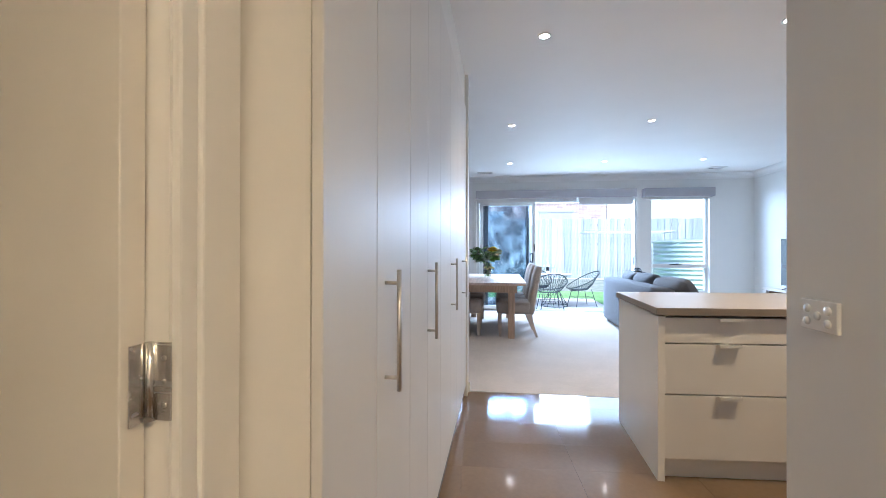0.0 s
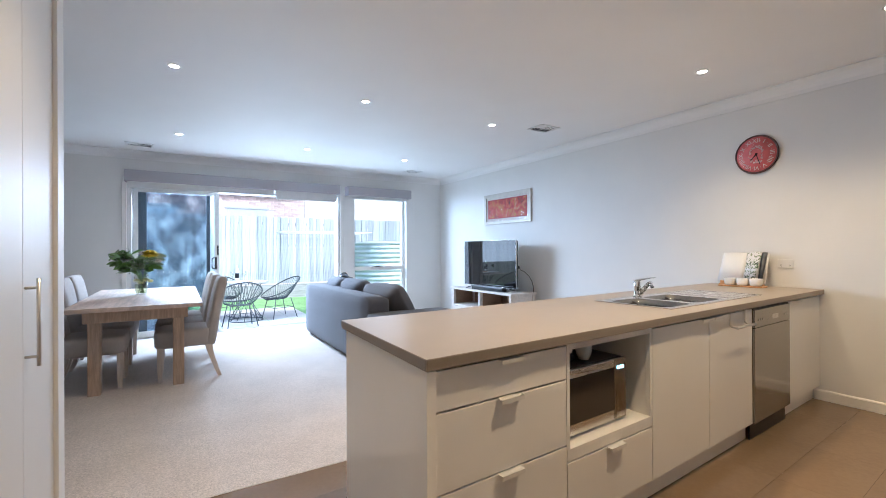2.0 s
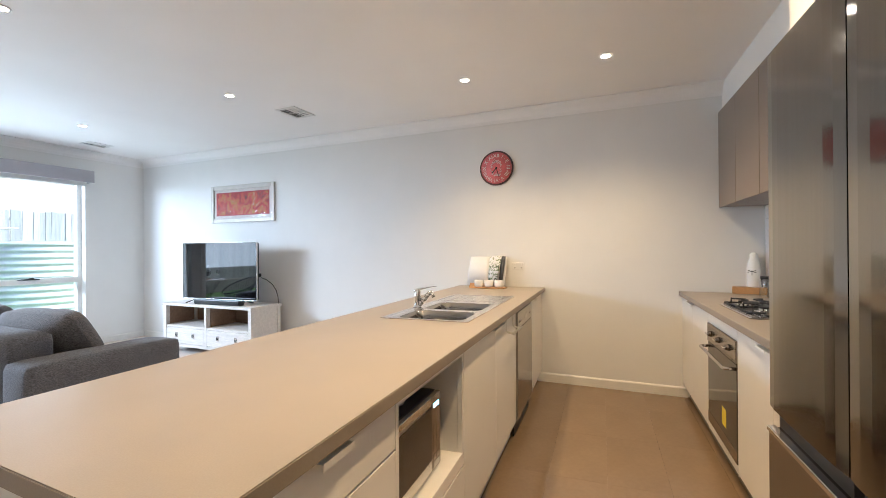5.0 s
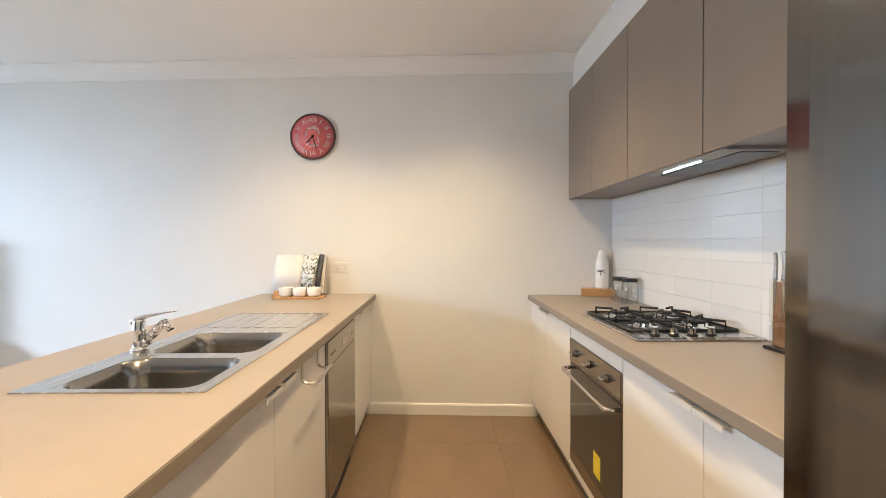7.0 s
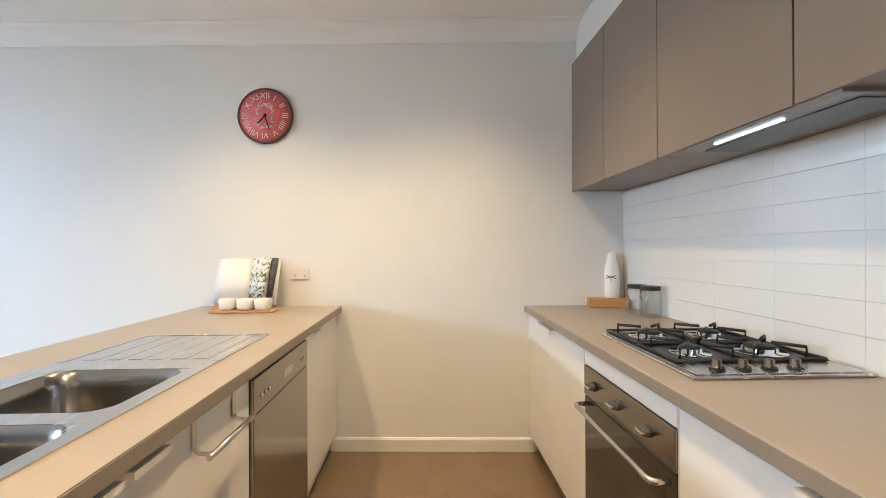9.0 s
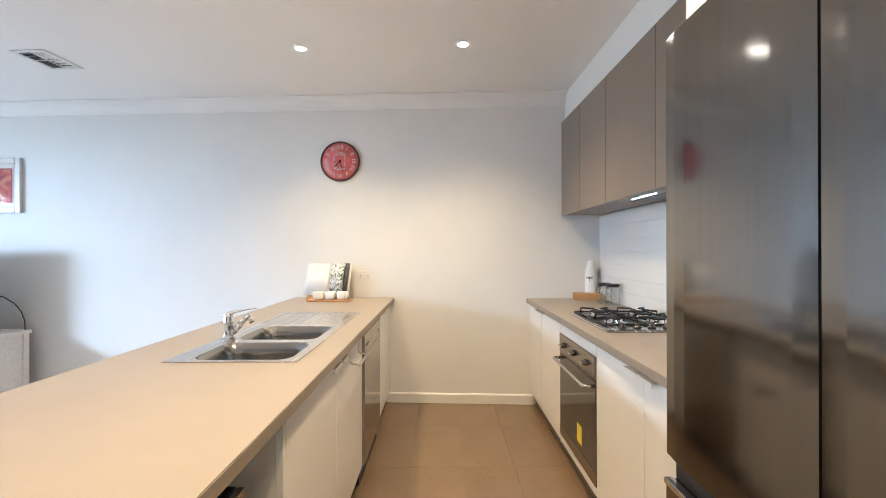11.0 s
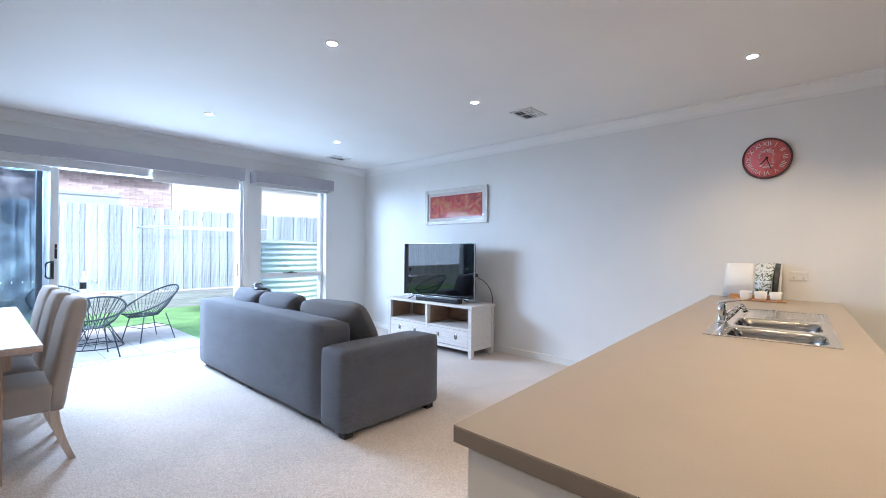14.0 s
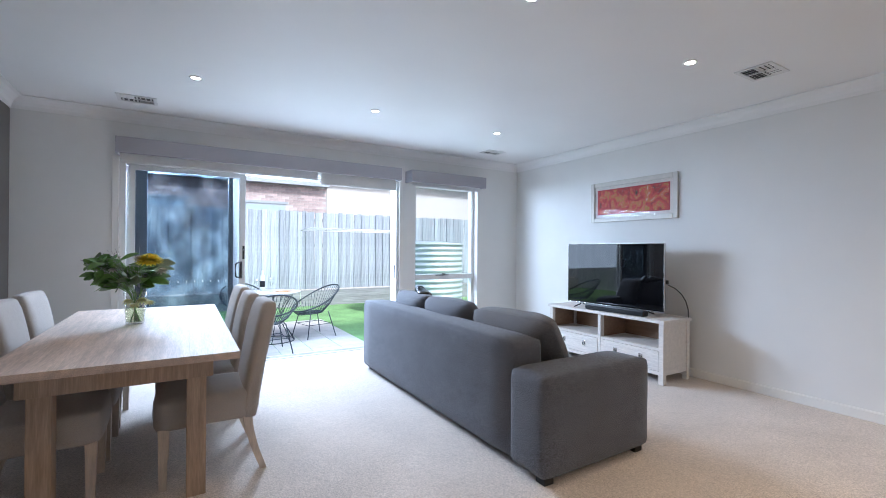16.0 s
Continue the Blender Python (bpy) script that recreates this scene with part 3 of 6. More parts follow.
# corner fillets of the bowls
for b in (B1, B2):
    for cx, sx in ((b[0], 1), (b[1], -1)):
        for cy, sy in ((b[2], 1), (b[3], -1)):
            c0 = Vector((cx, cy, zr - 0.0005))
            arc = [Vector((cx + sx * 0.06 - sx * 0.06 * math.cos(j * math.pi / 10), cy + sy * 0.06 - sy * 0.06 * math.sin(j * math.pi / 10), zr - 0.0005)) for j in range(6)]
            for p, q in zip(arc, arc[1:]):
                rim.quad(c0, p, q)
part("rim", rim, M_STEEL, u)
dr = Shape()
dr.box(-1.33, SX1, SY0, SY1, zr - 0.004, zr - 0.001)
dr.box(-1.33, SX1, SY0, SY0 + 0.02, zr - 0.003, zr + 0.001, 0.0008).box(-1.33, SX1, SY1 - 0.02, SY1, zr - 0.003, zr + 0.001, 0.0008)
dr.box(SX1 - 0.02, SX1, SY0 + 0.02, SY1 - 0.02, zr - 0.003, zr + 0.001, 0.0008)
ribs = []
for n in range(6):
    y = SY0 + 0.075 + n * 0.068
    ribs.append(Shape().box(-1.30, SX1 - 0.04, y - 0.024, y + 0.024, zr - 0.003, zr + 0.0006, 0.0012))
drainer = part("drainer", dr, M_STEEL, u, "ribbed steel draining board")
for rib in ribs:
    part("rib", rib, M_STEEL, drainer)
for b in (B1, B2):
    s, _ = bowl(*b, 0.17, zr - 0.001)
    w = part("bowl", s, M_BOWL, u)
    part("waste", Shape().cyl(0.04, 0, 0.004, Matrix.Translation(((b[0] + b[1]) / 2, (b[2] + b[3]) / 2, zr - 0.174)), 20), M_CHROME, w)
# mixer tap
u = thing("mixer_tap", k(-1.705, 0.553, zr) @ Matrix.Scale(0.87, 4), "chrome single lever mixer tap on the sink", "tap")
part("base", Shape().lathe([(0, 0), (0.033, 0), (0.033, 0.005), (0.028, 0.010), (0.0245, 0.022), (0.0235, 0.075), (0.0255, 0.080), (0.0255, 0.086), (0.0235, 0.090), (0.0245, 0.118), (0.018, 0.128), (0.0, 0.130)]), M_CHROME, u)
sp = Shape()
spine = [(-0.008, 0.020, 0.021), (-0.030, 0.040, 0.020), (-0.060, 0.074, 0.0175), (-0.082, 0.100, 0.0155), (-0.096, 0.111, 0.0150), (-0.112, 0.112, 0.0145)]
for (y0, z0, r0), (y1, z1, r1) in zip(spine, spine[1:]):
    way = Vector((0, y1 - y0, z1 - z0))
    sp.lathe([(0, -0.002), (r0, 0.0), (r1, way.length), (0, way.length + 0.002)], Matrix.Translation((0.006, y0, z0)) @ way.to_track_quat("Z", "X").to_matrix().to_4x4(), 16)
spout = part("spout", sp, M_CHROME, u)
part("aerator", Shape().cyl(0.0135, -0.036, 0.004, pose(0.006, -0.106, 0.109, -28), 16), M_CHROME, spout)
lv = Shape()
blade = [(0.022, 0.116, 0.023, 0.016), (0.0, 0.128, 0.022, 0.012), (-0.03, 0.137, 0.017, 0.009), (-0.07, 0.145, 0.012, 0.006), (-0.115, 0.154, 0.010, 0.004), (-0.150, 0.158, 0.008, 0.003)]
rings = [[lv.bm.verts.new((w * math.cos(2 * math.pi * q / 12), y, z + h * math.sin(2 * math.pi * q / 12))) for q in range(12)] for y, z, w, h in blade]
for ra, rb in zip(rings, rings[1:]):
    for q in range(12):
        lv.bm.faces.new((ra[q], ra[(q + 1) % 12], rb[(q + 1) % 12], rb[q])).smooth = True
lv.bm.faces.new(rings[0])
lv.bm.faces.new(rings[-1])
part("lever", lv, M_CHROME, u)

# microwave in the niche
u = thing("microwave", k(-2.90, 0.06, 0.429), "black and steel microwave oven in the open cabinet niche", "microwave")
part("body", Shape().box(-0.235, 0.262, 0.012, 0.36, 0.012, 0.295, 0.006), M_BLACK, u)
for fx in (-0.19, 0.19):
    for fy in (0.05, 0.32):
        part("foot", Shape().cyl(0.014, 0, 0.012, Matrix.Translation((fx, fy, 0)), 10), M_BLACK, u)
d = part("door", Shape().box(-0.233, 0.168, -0.008, 0.011, 0.014, 0.293, 0.003), M_STEEL, u, "steel framed door")
part("window", Shape().box(-0.230, 0.165, -0.0105, -0.0085, 0.062, 0.258, 0.0006), M_OVEN, d, "dark mirrored glass window")
c = part("control_panel", Shape().box(0.171, 0.260, -0.008, 0.011, 0.014, 0.293, 0.003), M_OVENSTEEL, u, "grey steel control panel")
part("button", Shape().box(0.186, 0.246, -0.0096, -0.008, 0.022, 0.046, 0.0008), M_STEEL, c, "long door release button")
M_CLOCKBLUE = glow("blue_digits", (0.25, 0.75, 1.0), 4)
for n in range(4):
    part("digit", Shape().box(0.188 + 0.014 * n, 0.197 + 0.014 * n, -0.0095, -0.0085, 0.246, 0.262), M_CLOCKBLUE, c)
for n in range(8):
    part("button", Shape().box(0.182 + 0.036 * (n % 2), 0.210 + 0.036 * (n % 2), -0.0092, -0.0085, 0.05 + 0.035 * (n // 2), 0.072 + 0.035 * (n // 2)), M_OVENSTEEL, c)
# appliances on top of the microwave
u = thing("sandwich_press", k(-3.0, 0.16, 0.725), "black and steel appliance resting on the microwave", "appliance")
part("base", Shape().box(-0.11, 0.10, -0.02, 0.17, 0.0, 0.03, 0.008), M_BLACK, u)
part("lid", Shape().box(-0.105, 0.095, -0.015, 0.16, 0.031, 0.06, 0.012), M_CERAMIC, u)
u = thing("cup", k(-2.84, 0.14, 0.725), "small white cup on top of the microwave", "cup")
part("bowl", Shape().lathe([(0, 0), (0.025, 0), (0.036, 0.03), (0.038, 0.07), (0.035, 0.07), (0.032, 0.03), (0, 0.008)]), M_CERAMIC, u)
part("handle", Shape().tube([(0.036, 0, 0.06), (0.058, 0, 0.055), (0.058, 0, 0.028), (0.034, 0, 0.02)], 0.005), M_CERAMIC, u)

# ---- back run ----
RY = -1.165   # front edge of the back benchtop
u = thing("back_cabinet", k(-0.499, RY - 0.025, 0), "white two-door base cabinet beside the oven", "cabinet")
base_body(u, -0.497, 0.504, -0.58, -0.022)
for sx, hx in ((-0.496, -0.05), (0.002, 0.07)):
    d = part("door", Shape().box(sx, sx + 0.495, -0.018, 0.0, 0.115, 0.846, 0.0015), M_WHITE, u)
    lip_handle(d, hx, 0.0, 0.849, 0.11, 1)
u = thing("back_cabinet", k(-2.09, RY - 0.025, 0), "white base cabinet with two fronts beside the fridge", "cabinet")
base_body(u, -0.45, 0.45, -0.58, -0.022)
for sx, ex, hx in ((-0.448, -0.036, -0.092), (-0.032, 0.448, 0.030)):
    d = part("door", Shape().box(sx, ex, -0.018, 0.0, 0.115, 0.846, 0.0015), M_WHITE, u)
    lip_handle(d, hx, 0.0, 0.849, 0.11, 1)
u = thing("oven_cabinet", k(-1.318, RY - 0.025, 0), "white housing round the built-in oven", "cabinet")
part("side_panel", Shape().box(-0.320, -0.3145, -0.58, -0.002, 0.10, BZ1), M_WHITE, u)
part("side_panel", Shape().box(0.3145, 0.320, -0.58, -0.002, 0.10, BZ1), M_WHITE, u)
part("top_panel", Shape().box(-0.314, 0.314, -0.02, 0.0, 0.790, 0.846, 0.001), M_WHITE, u)
part("bottom_panel", Shape().box(-0.314, 0.314, -0.02, 0.0, 0.112, 0.150, 0.001), M_WHITE, u)
u = thing("oven", k(-1.318, RY - 0.025, 0), "built-in stainless oven with dark glass door and towel bar handle", "oven")
part("body", Shape().box(-0.305, 0.305, -0.56, -0.02, 0.152, 0.786), M_BLACK, u)
c = part("control_panel", Shape().box(-0.312, 0.312, -0.019, 0.006, 0.672, 0.787, 0.003), M_OVENSTEEL, u, "bronze toned steel control panel")
for kx in (-0.185, 0.018, 0.21):
    kn = part("knob", Shape().lathe([(0, 0), (0.018, 0), (0.018, 0.004), (0.0155, 0.008), (0.0145, 0.018), (0, 0.020)], pose(kx, 0.006, 0.730, -90), 20), M_KNOB, c)
    part("grip", Shape().box(kx - 0.0235, kx + 0.0235, 0.022, 0.036, 0.7255, 0.7345, 0.003), M_CHROME, kn, "chrome grip bar")
d = part("door", Shape().box(-0.312, 0.312, -0.019, 0.002, 0.154, 0.6665, 0.003), M_OVEN, u, "dark reflective glass door")
part("lower_band", Shape().box(-0.312, 0.312, 0.0024, 0.0034, 0.157, 0.222), M_OVENSTEEL, d, "steel band along the foot of the door")
part("handle", Shape().tube([(-0.285, 0.0, 0.640), (-0.285, 0.040, 0.640), (-0.278, 0.049, 0.640), (-0.262, 0.053, 0.640), (0.262, 0.053, 0.640), (0.278, 0.049, 0.640), (0.285, 0.040, 0.640), (0.285, 0.0, 0.640)], 0.0088, 12), M_STEEL, d)
part("sticker", Shape().box(-0.105, -0.025, 0.0025, 0.0035, 0.262, 0.362), mat("yellow_label", (0.75, 0.60, 0.03), 0.5, vary=0.05), d, "yellow energy sticker")
solo("kickboard", Shape().box(-2.41, 0.02, -0.02, 0.0, 0.0, 0.108), mat("dark_plinth", (0.16, 0.13, 0.11), 0.5), k(0, RY - 0.075, 0), "dark plinth under the back cabinets", "kickboard")
top = solo("back_benchtop", Shape().box(-2.545, 0.06, -1.784, RY, 0.862, 0.90, 0.003).box(-2.54, 0.0, -1.775, RY - 0.03, 0.852, 0.861), M_BENCH, KIT, "matt taupe laminate benchtop along the back wall", "benchtop")
# the same shade colour on an added strip along this front edge
part("front_edge_shade", Shape().box(-2.543, 0.0, RY + 0.0002, RY + 0.0022, 0.8640, 0.8975, 0.0006), M_EDGESHADE, top, "added strip of shade-darkened taupe on the benchtop edge")

# gas hob
u = thing("gas_hob", k(-1.30, -1.51, 0.9005), "stainless gas cooktop with four burners and black trivets", "cooktop")
part("plate", Shape().box(-0.30, 0.30, -0.255, 0.255, 0.0, 0.010, 0.004).box(-0.285, 0.285, -0.24, 0.24, 0.010, 0.013, 0.001), M_STEEL, u)
part("well", Shape().box(-0.175, 0.282, -0.238, 0.238, 0.0125, 0.0145, 0.0006), M_BLACK, u, "black enamel well under the burners")
for bx, by, br in ((-0.06, 0.115, 0.030), (-0.06, -0.115, 0.045), (0.19, 0.115, 0.040), (0.19, -0.115, 0.036)):
    b = part("burner", Shape().lathe([(0, 0.0146), (br + 0.035, 0.0146), (br + 0.03, 0.019), (br + 0.006, 0.020), (br + 0.004, 0.030), (0, 0.031)], Matrix.Translation((bx, by, 0)), 24), M_CHROME, u)
    part("cap", Shape().lathe([(0, 0.0315), (br, 0.0315), (br, 0.037), (br - 0.006, 0.040), (0, 0.041)], Matrix.Translation((bx, by, 0)), 24), M_IRON, b)
    tv = Shape()
    for q in range(4):
        a = q * math.pi / 2 + math.pi / 4
        ca, sa = math.cos(a), math.sin(a)
        tv.tube([(bx + ca * 0.145 * 0.8, by + sa * 0.145 * 0.8, 0.016), (bx + ca * 0.145 * 0.8, by + sa * 0.145 * 0.8, 0.048), (bx + ca * 0.03, by + sa * 0.03, 0.050)], 0.006, 6)
    ring = [(bx + 0.115 * sx, by + 0.110 * sy, 0.019) for sx, sy in ((1, 1), (-1, 1), (-1, -1), (1, -1))]
    tv.tube(ring, 0.006, 6, True)
    part("trivet", tv, M_IRON, u, "black cast iron trivet")
for n in range(4):
    kn = part("knob", Shape().lathe([(0, 0.013), (0.018, 0.013), (0.018, 0.022), (0.013, 0.025), (0.012, 0.040), (0, 0.042)], Matrix.Translation((-0.245, 0.155 - n * 0.075, 0)), 18), M_KNOB, u)
    part("skirt", Shape().lathe([(0, 0.0135), (0.021, 0.0135), (0.019, 0.019), (0, 0.0195)], Matrix.Translation((-0.245, 0.155 - n * 0.075, 0)), 18), M_BLACK, kn)

# upper cupboards
for x0, x1 in ((-0.553, 0.02), (-1.053, -0.556), (-1.675, -1.056), (-2.545, -1.678)):
    u = thing("wall_cupboard", k((x0 + x1) / 2, -1.46, 1.605), "taupe flat-front wall cupboard above the back benchtop", "cupboard", "kitchen wall cupboards")
    w = (x1 - x0) / 2
    part("body", Shape().box(-w, w, -0.322, -0.019, 0.0, 0.78), M_UPPER, u)
    part("door", Shape().box(-w + 0.0015, w - 0.0015, -0.018, 0.0, -0.004, 0.782, 0.0012), M_UPPER, u)
setting("bulkhead", Shape().box(-2.55, 0.25, -1.784, -1.49, 2.388, CEIL), M_WALL, "", KIT)
u = thing("range_hood", k(-1.50, -1.57, 1.604), "slim pull-out range hood with lit strip under the wall cupboards", "range hood")
part("frame", Shape().box(-0.29, 0.29, -0.115, 0.10, -0.012, 0.007, 0.003), mat("hood_grey", (0.33, 0.315, 0.295), 0.42, 0.5, vary=0.03), u)
part("filter", Shape().box(-0.27, 0.27, -0.10, 0.035, -0.016, -0.0125), mat("filter_mesh", (0.16, 0.16, 0.155), 0.45, 0.8, vary=0.6, scale=260), u, "grey metal mesh filter")
part("light_strip", Shape().box(-0.10, 0.17, 0.065, 0.072, -0.017, -0.0125), glow("hood_light", (0.85, 0.95, 1.0), 2.2), u, "glowing light strip")
lamp("hood_lamp", "AREA", k(-1.42, -1.50, 1.575), 0.28, (0.78, 0.90, 1.0), size=(0.34, 0.04))

# white splashback tiles, in courses
sp = setting("splashback", Shape().box(-2.42, 0.02, -1.7845, -1.780, 0.901, 1.60), mat("white_grout", (0.84, 0.835, 0.825), 0.8), "", KIT)
tile_me = Shape().box(-0.15605, 0.15605, -0.003, 0.003, -0.0492, 0.0492, 0.0006, seg=1).mesh("tile", M_SPLASH)
for row in range(7):
    for col in range(9):
        xx = -0.148 - col * 0.3125
        if xx < -2.42:
            continue
        t = new("tile", tile_me)
        t.parent = sp
        t.matrix_local = Matrix.Translation((xx, -1.7775, 0.9505 + row * 0.0995))

# knife block
M_GRIP = mat("dimpled_steel", (0.42, 0.41, 0.40), 0.42, 0.9, vary=0.25, scale=160)
u = thing("knife_block", k(-1.828, -1.715, 0.901), "timber and clear acrylic knife block with steel knives against the tiles", "knife block")
part("base", Shape().box(-0.125, 0.125, -0.05, 0.05, 0.0, 0.012, 0.002), M_BLACK, u)
part("block", Shape().box(-0.115, 0.115, -0.045, 0.024, 0.013, 0.240, 0.003), mat("walnut", (0.26, 0.13, 0.06), 0.4, vary=0.2, scale=8, stretch=(8, 8, 0.8)), u, "brown timber block")
part("cover", Shape().box(-0.116, 0.116, 0.0315, 0.0345, 0.013, 0.246), M_GLASSWARE, u, "clear acrylic cover")
for n, (kx, hh, bw, tip) in enumerate(((0.098, 0.096, 0.011, 0.135), (0.060, 0.102, 0.013, 0.110), (0.022, 0.106, 0.016, 0.085), (-0.018, 0.114, 0.020, 0.060), (-0.078, 0.140, 0.027, 0.030))):
    bl = Shape()
    edge = [(kx - bw * 0.55, 0.246), (kx + bw * 0.45, 0.246), (kx + bw * 0.45, tip + 0.03), (kx + bw * 0.30, tip), (kx - bw * 0.25, tip + 0.045), (kx - bw * 0.55, tip + 0.095)]
    near = [bl.bm.verts.new((x, 0.0265, z)) for x, z in edge]
    far = [bl.bm.verts.new((x, 0.0280, z)) for x, z in edge]
    bl.bm.faces.new(near)
    bl.bm.faces.new(far)
    for q in range(6):
        bl.bm.faces.new((near[q], near[(q + 1) % 6], far[(q + 1) % 6], far[q]))
    kn = part("knife", bl, M_BOWL, u)
    hd = Shape()
    wide = 0.0072 + 0.0010 * n
    rings = []
    for t, w, lean_x in ((0.0, 1.25, 0.0), (0.10, 1.30, 0.0), (0.20, 0.95, 0.001), (0.42, 0.92, 0.003), (0.70, 1.0, 0.003), (0.92, 1.05, 0.0), (1.0, 0.8, -0.002)):
        rings.append([hd.bm.verts.new((kx - lean_x + wide * w * math.cos(2 * math.pi * q / 10), 0.0272 + 0.0062 * math.sin(2 * math.pi * q / 10), 0.247 + hh * t)) for q in range(10)])
    for ra, rb in zip(rings, rings[1:]):
        for q in range(10):
            hd.bm.faces.new((ra[q], ra[(q + 1) % 10], rb[(q + 1) % 10], rb[q])).smooth = True
    hd.bm.faces.new(rings[0])
    hd.bm.faces.new(rings[-1])
    part("knife_handle", hd, M_GRIP, kn, "dimpled steel handle")

# board, bottle and jars in the corner
solo("wooden_board", Shape().box(-0.06, 0.06, -0.115, 0.115, 0.0, 0.052, 0.003), M_BAMBOO, k(-0.150, -1.652, 0.901) @ pose(0, 0, 0, 0, 0, -14), "thick timber board on the back benchtop", "board")
u = thing("bottle", k(-0.135, -1.685, 0.9535), "white bottle with a black dragonfly drawing on the timber board", "bottle")
part("body", Shape().lathe([(0, 0), (0.044, 0), (0.047, 0.01), (0.047, 0.160), (0.040, 0.20), (0.029, 0.228), (0.027, 0.262), (0.014, 0.274), (0, 0.276)]), M_CERAMIC, u)
dg = Shape()
dm = pose(0, 0, 0.125, 0, 0, 60)
for a in (-20, 14, 166, 200):
    dg.box(0.002, 0.030, 0.0472, 0.0480, -0.0022, 0.0022, 0, dm @ pose(0, 0, 0, 0, a))
dg.box(-0.002, 0.002, 0.0472, 0.0480, -0.030, 0.012, 0, dm)
part("drawing", dg, M_BLACK, u, "black dragonfly drawing")
for jx, jy, jh in ((-0.43, -1.690, 0.135), (-0.545, -1.705, 0.135)):
    u = thing("glass_jar", k(jx, jy, 0.901), "empty cut glass jar with a black lid", "jar", "glass jars by the hob")
    j = part("jar", Shape().lathe([(0, 0.0), (0.050, 0.0), (0.054, 0.008), (0.054, jh * 0.8), (0.044, jh), (0.042, jh), (0.051, jh * 0.8), (0.051, 0.012), (0, 0.01)], None, 14), M_GLASSWARE, u)
    part("lid", Shape().lathe([(0, jh), (0.046, jh), (0.048, jh + 0.004), (0.048, jh + 0.018), (0.045, jh + 0.021), (0, jh + 0.021)], None, 24), M_BLACK, u, "black lid")
    part("clip", Shape().tube([(0.044, 0.02, jh + 0.012), (0.062, 0.022, jh - 0.01), (0.060, 0.02, jh - 0.045), (0.05, 0.02, jh - 0.06)], 0.0035, 6), M_BLACK, u)

# recipe book on a stand, with a tray of cups
u = thing("recipe_book", k(0.0, 0.52, 0.901) @ pose(-0.13, 0.0, 0.0, 0, 0, -8), "open recipe book leaning on a timber stand by the wall", "book")
lean = pose(0.06, 0, 0.045, 0, 16, 0)
part("stand", Shape().box(-0.06, 0.10, -0.15, 0.15, 0.0, 0.016, 0.002).box(-0.04, -0.025, -0.15, 0.15, 0.016, 0.04, 0.002), M_BAMBOO, u, "timber book stand")
part("back_rest", Shape().box(0.0, 0.012, -0.13, 0.13, -0.03, 0.20, 0.002, lean), M_BAMBOO, u)
M_PAPER = mat("paper", (0.80, 0.79, 0.76), 0.7, vary=0.02)


def page(name, y0, y1, out0, out1, material, label="", fan=0.0, skin=0.0):
    """A bowed leaf of the open book from y0 to y1, standing out0 to out1 from the back rest; fan spreads its top edge sideways."""
    pg = Shape()
    n = 8
    front, back = [], []
    for q in range(n + 1):
        t = q / n
        y = y0 + (y1 - y0) * t
        o = -(out0 + (out1 - out0) * t + 0.012 * math.sin(math.pi * t)) - skin
        for rows, depth in ((front, 0.0), (back, 0.0012)):
            rows.append([pg.bm.verts.new(lean @ Vector((o + depth, y + fan * t * zz, -0.02 + 0.275 * zz))) for zz in (0.0, 1.0)])
    for q in range(n):
        pg.bm.faces.new((front[q][0], front[q + 1][0], front[q + 1][1], front[q][1])).smooth = True
        pg.bm.faces.new((back[q][0], back[q][1], back[q + 1][1], back[q + 1][0])).smooth = True
        for z in (0, 1):
            pg.bm.faces.new((front[q][z], front[q + 1][z], back[q + 1][z], back[q][z]))
    for q in (0, n):
        pg.bm.faces.new((front[q][0], front[q][1], back[q][1], back[q][0]))
    return part(name, pg, material, u, label)


for sgn, wide in ((1, 0.222), (-1, 0.178)):
    part("page_block", Shape().box(-0.007, -0.001, min(0, sgn * wide), max(0, sgn * wide), -0.022, 0.256, 0.001, lean), M_PAPER, u)
page("page", 0.0, 0.225, 0.008, 0.010, M_PAPER, "blank white page", -0.02)
page("page", 0.0, -0.170, 0.008, 0.010, M_PAPER, "", -0.012)


def leaf_print():
    """White page with green and grey leaves printed on it."""
    m = mat("photo_print", (0.5, 0.5, 0.5), 0.4)
    nt = m.node_tree
    v = nt.nodes.new("ShaderNodeTexNoise")
    v.inputs["Scale"].default_value = 22.0
    v.inputs["Distortion"].default_value = 2.2
    nt.links.new(nt.nodes["Texture Coordinate"].outputs["Object"], v.inputs["Vector"])
    r = nt.nodes.new("ShaderNodeValToRGB")
    e = r.color_ramp.elements
    e[0].position, e[0].color = 0.33, (0.05, 0.055, 0.05, 1)
    e[1].position, e[1].color = 0.60, (0.72, 0.71, 0.70, 1)
    for p, c in ((0.41, (0.14, 0.19, 0.09, 1)), (0.46, (0.34, 0.38, 0.26, 1)), (0.49, (0.66, 0.66, 0.63, 1))):
        n = e.new(p)
        n.color = c
    nt.links.new(v.outputs["Fac"], r.inputs[0])
    nt.links.new(r.outputs[0], nt.nodes["Principled BSDF"].inputs["Base Color"])
    return m


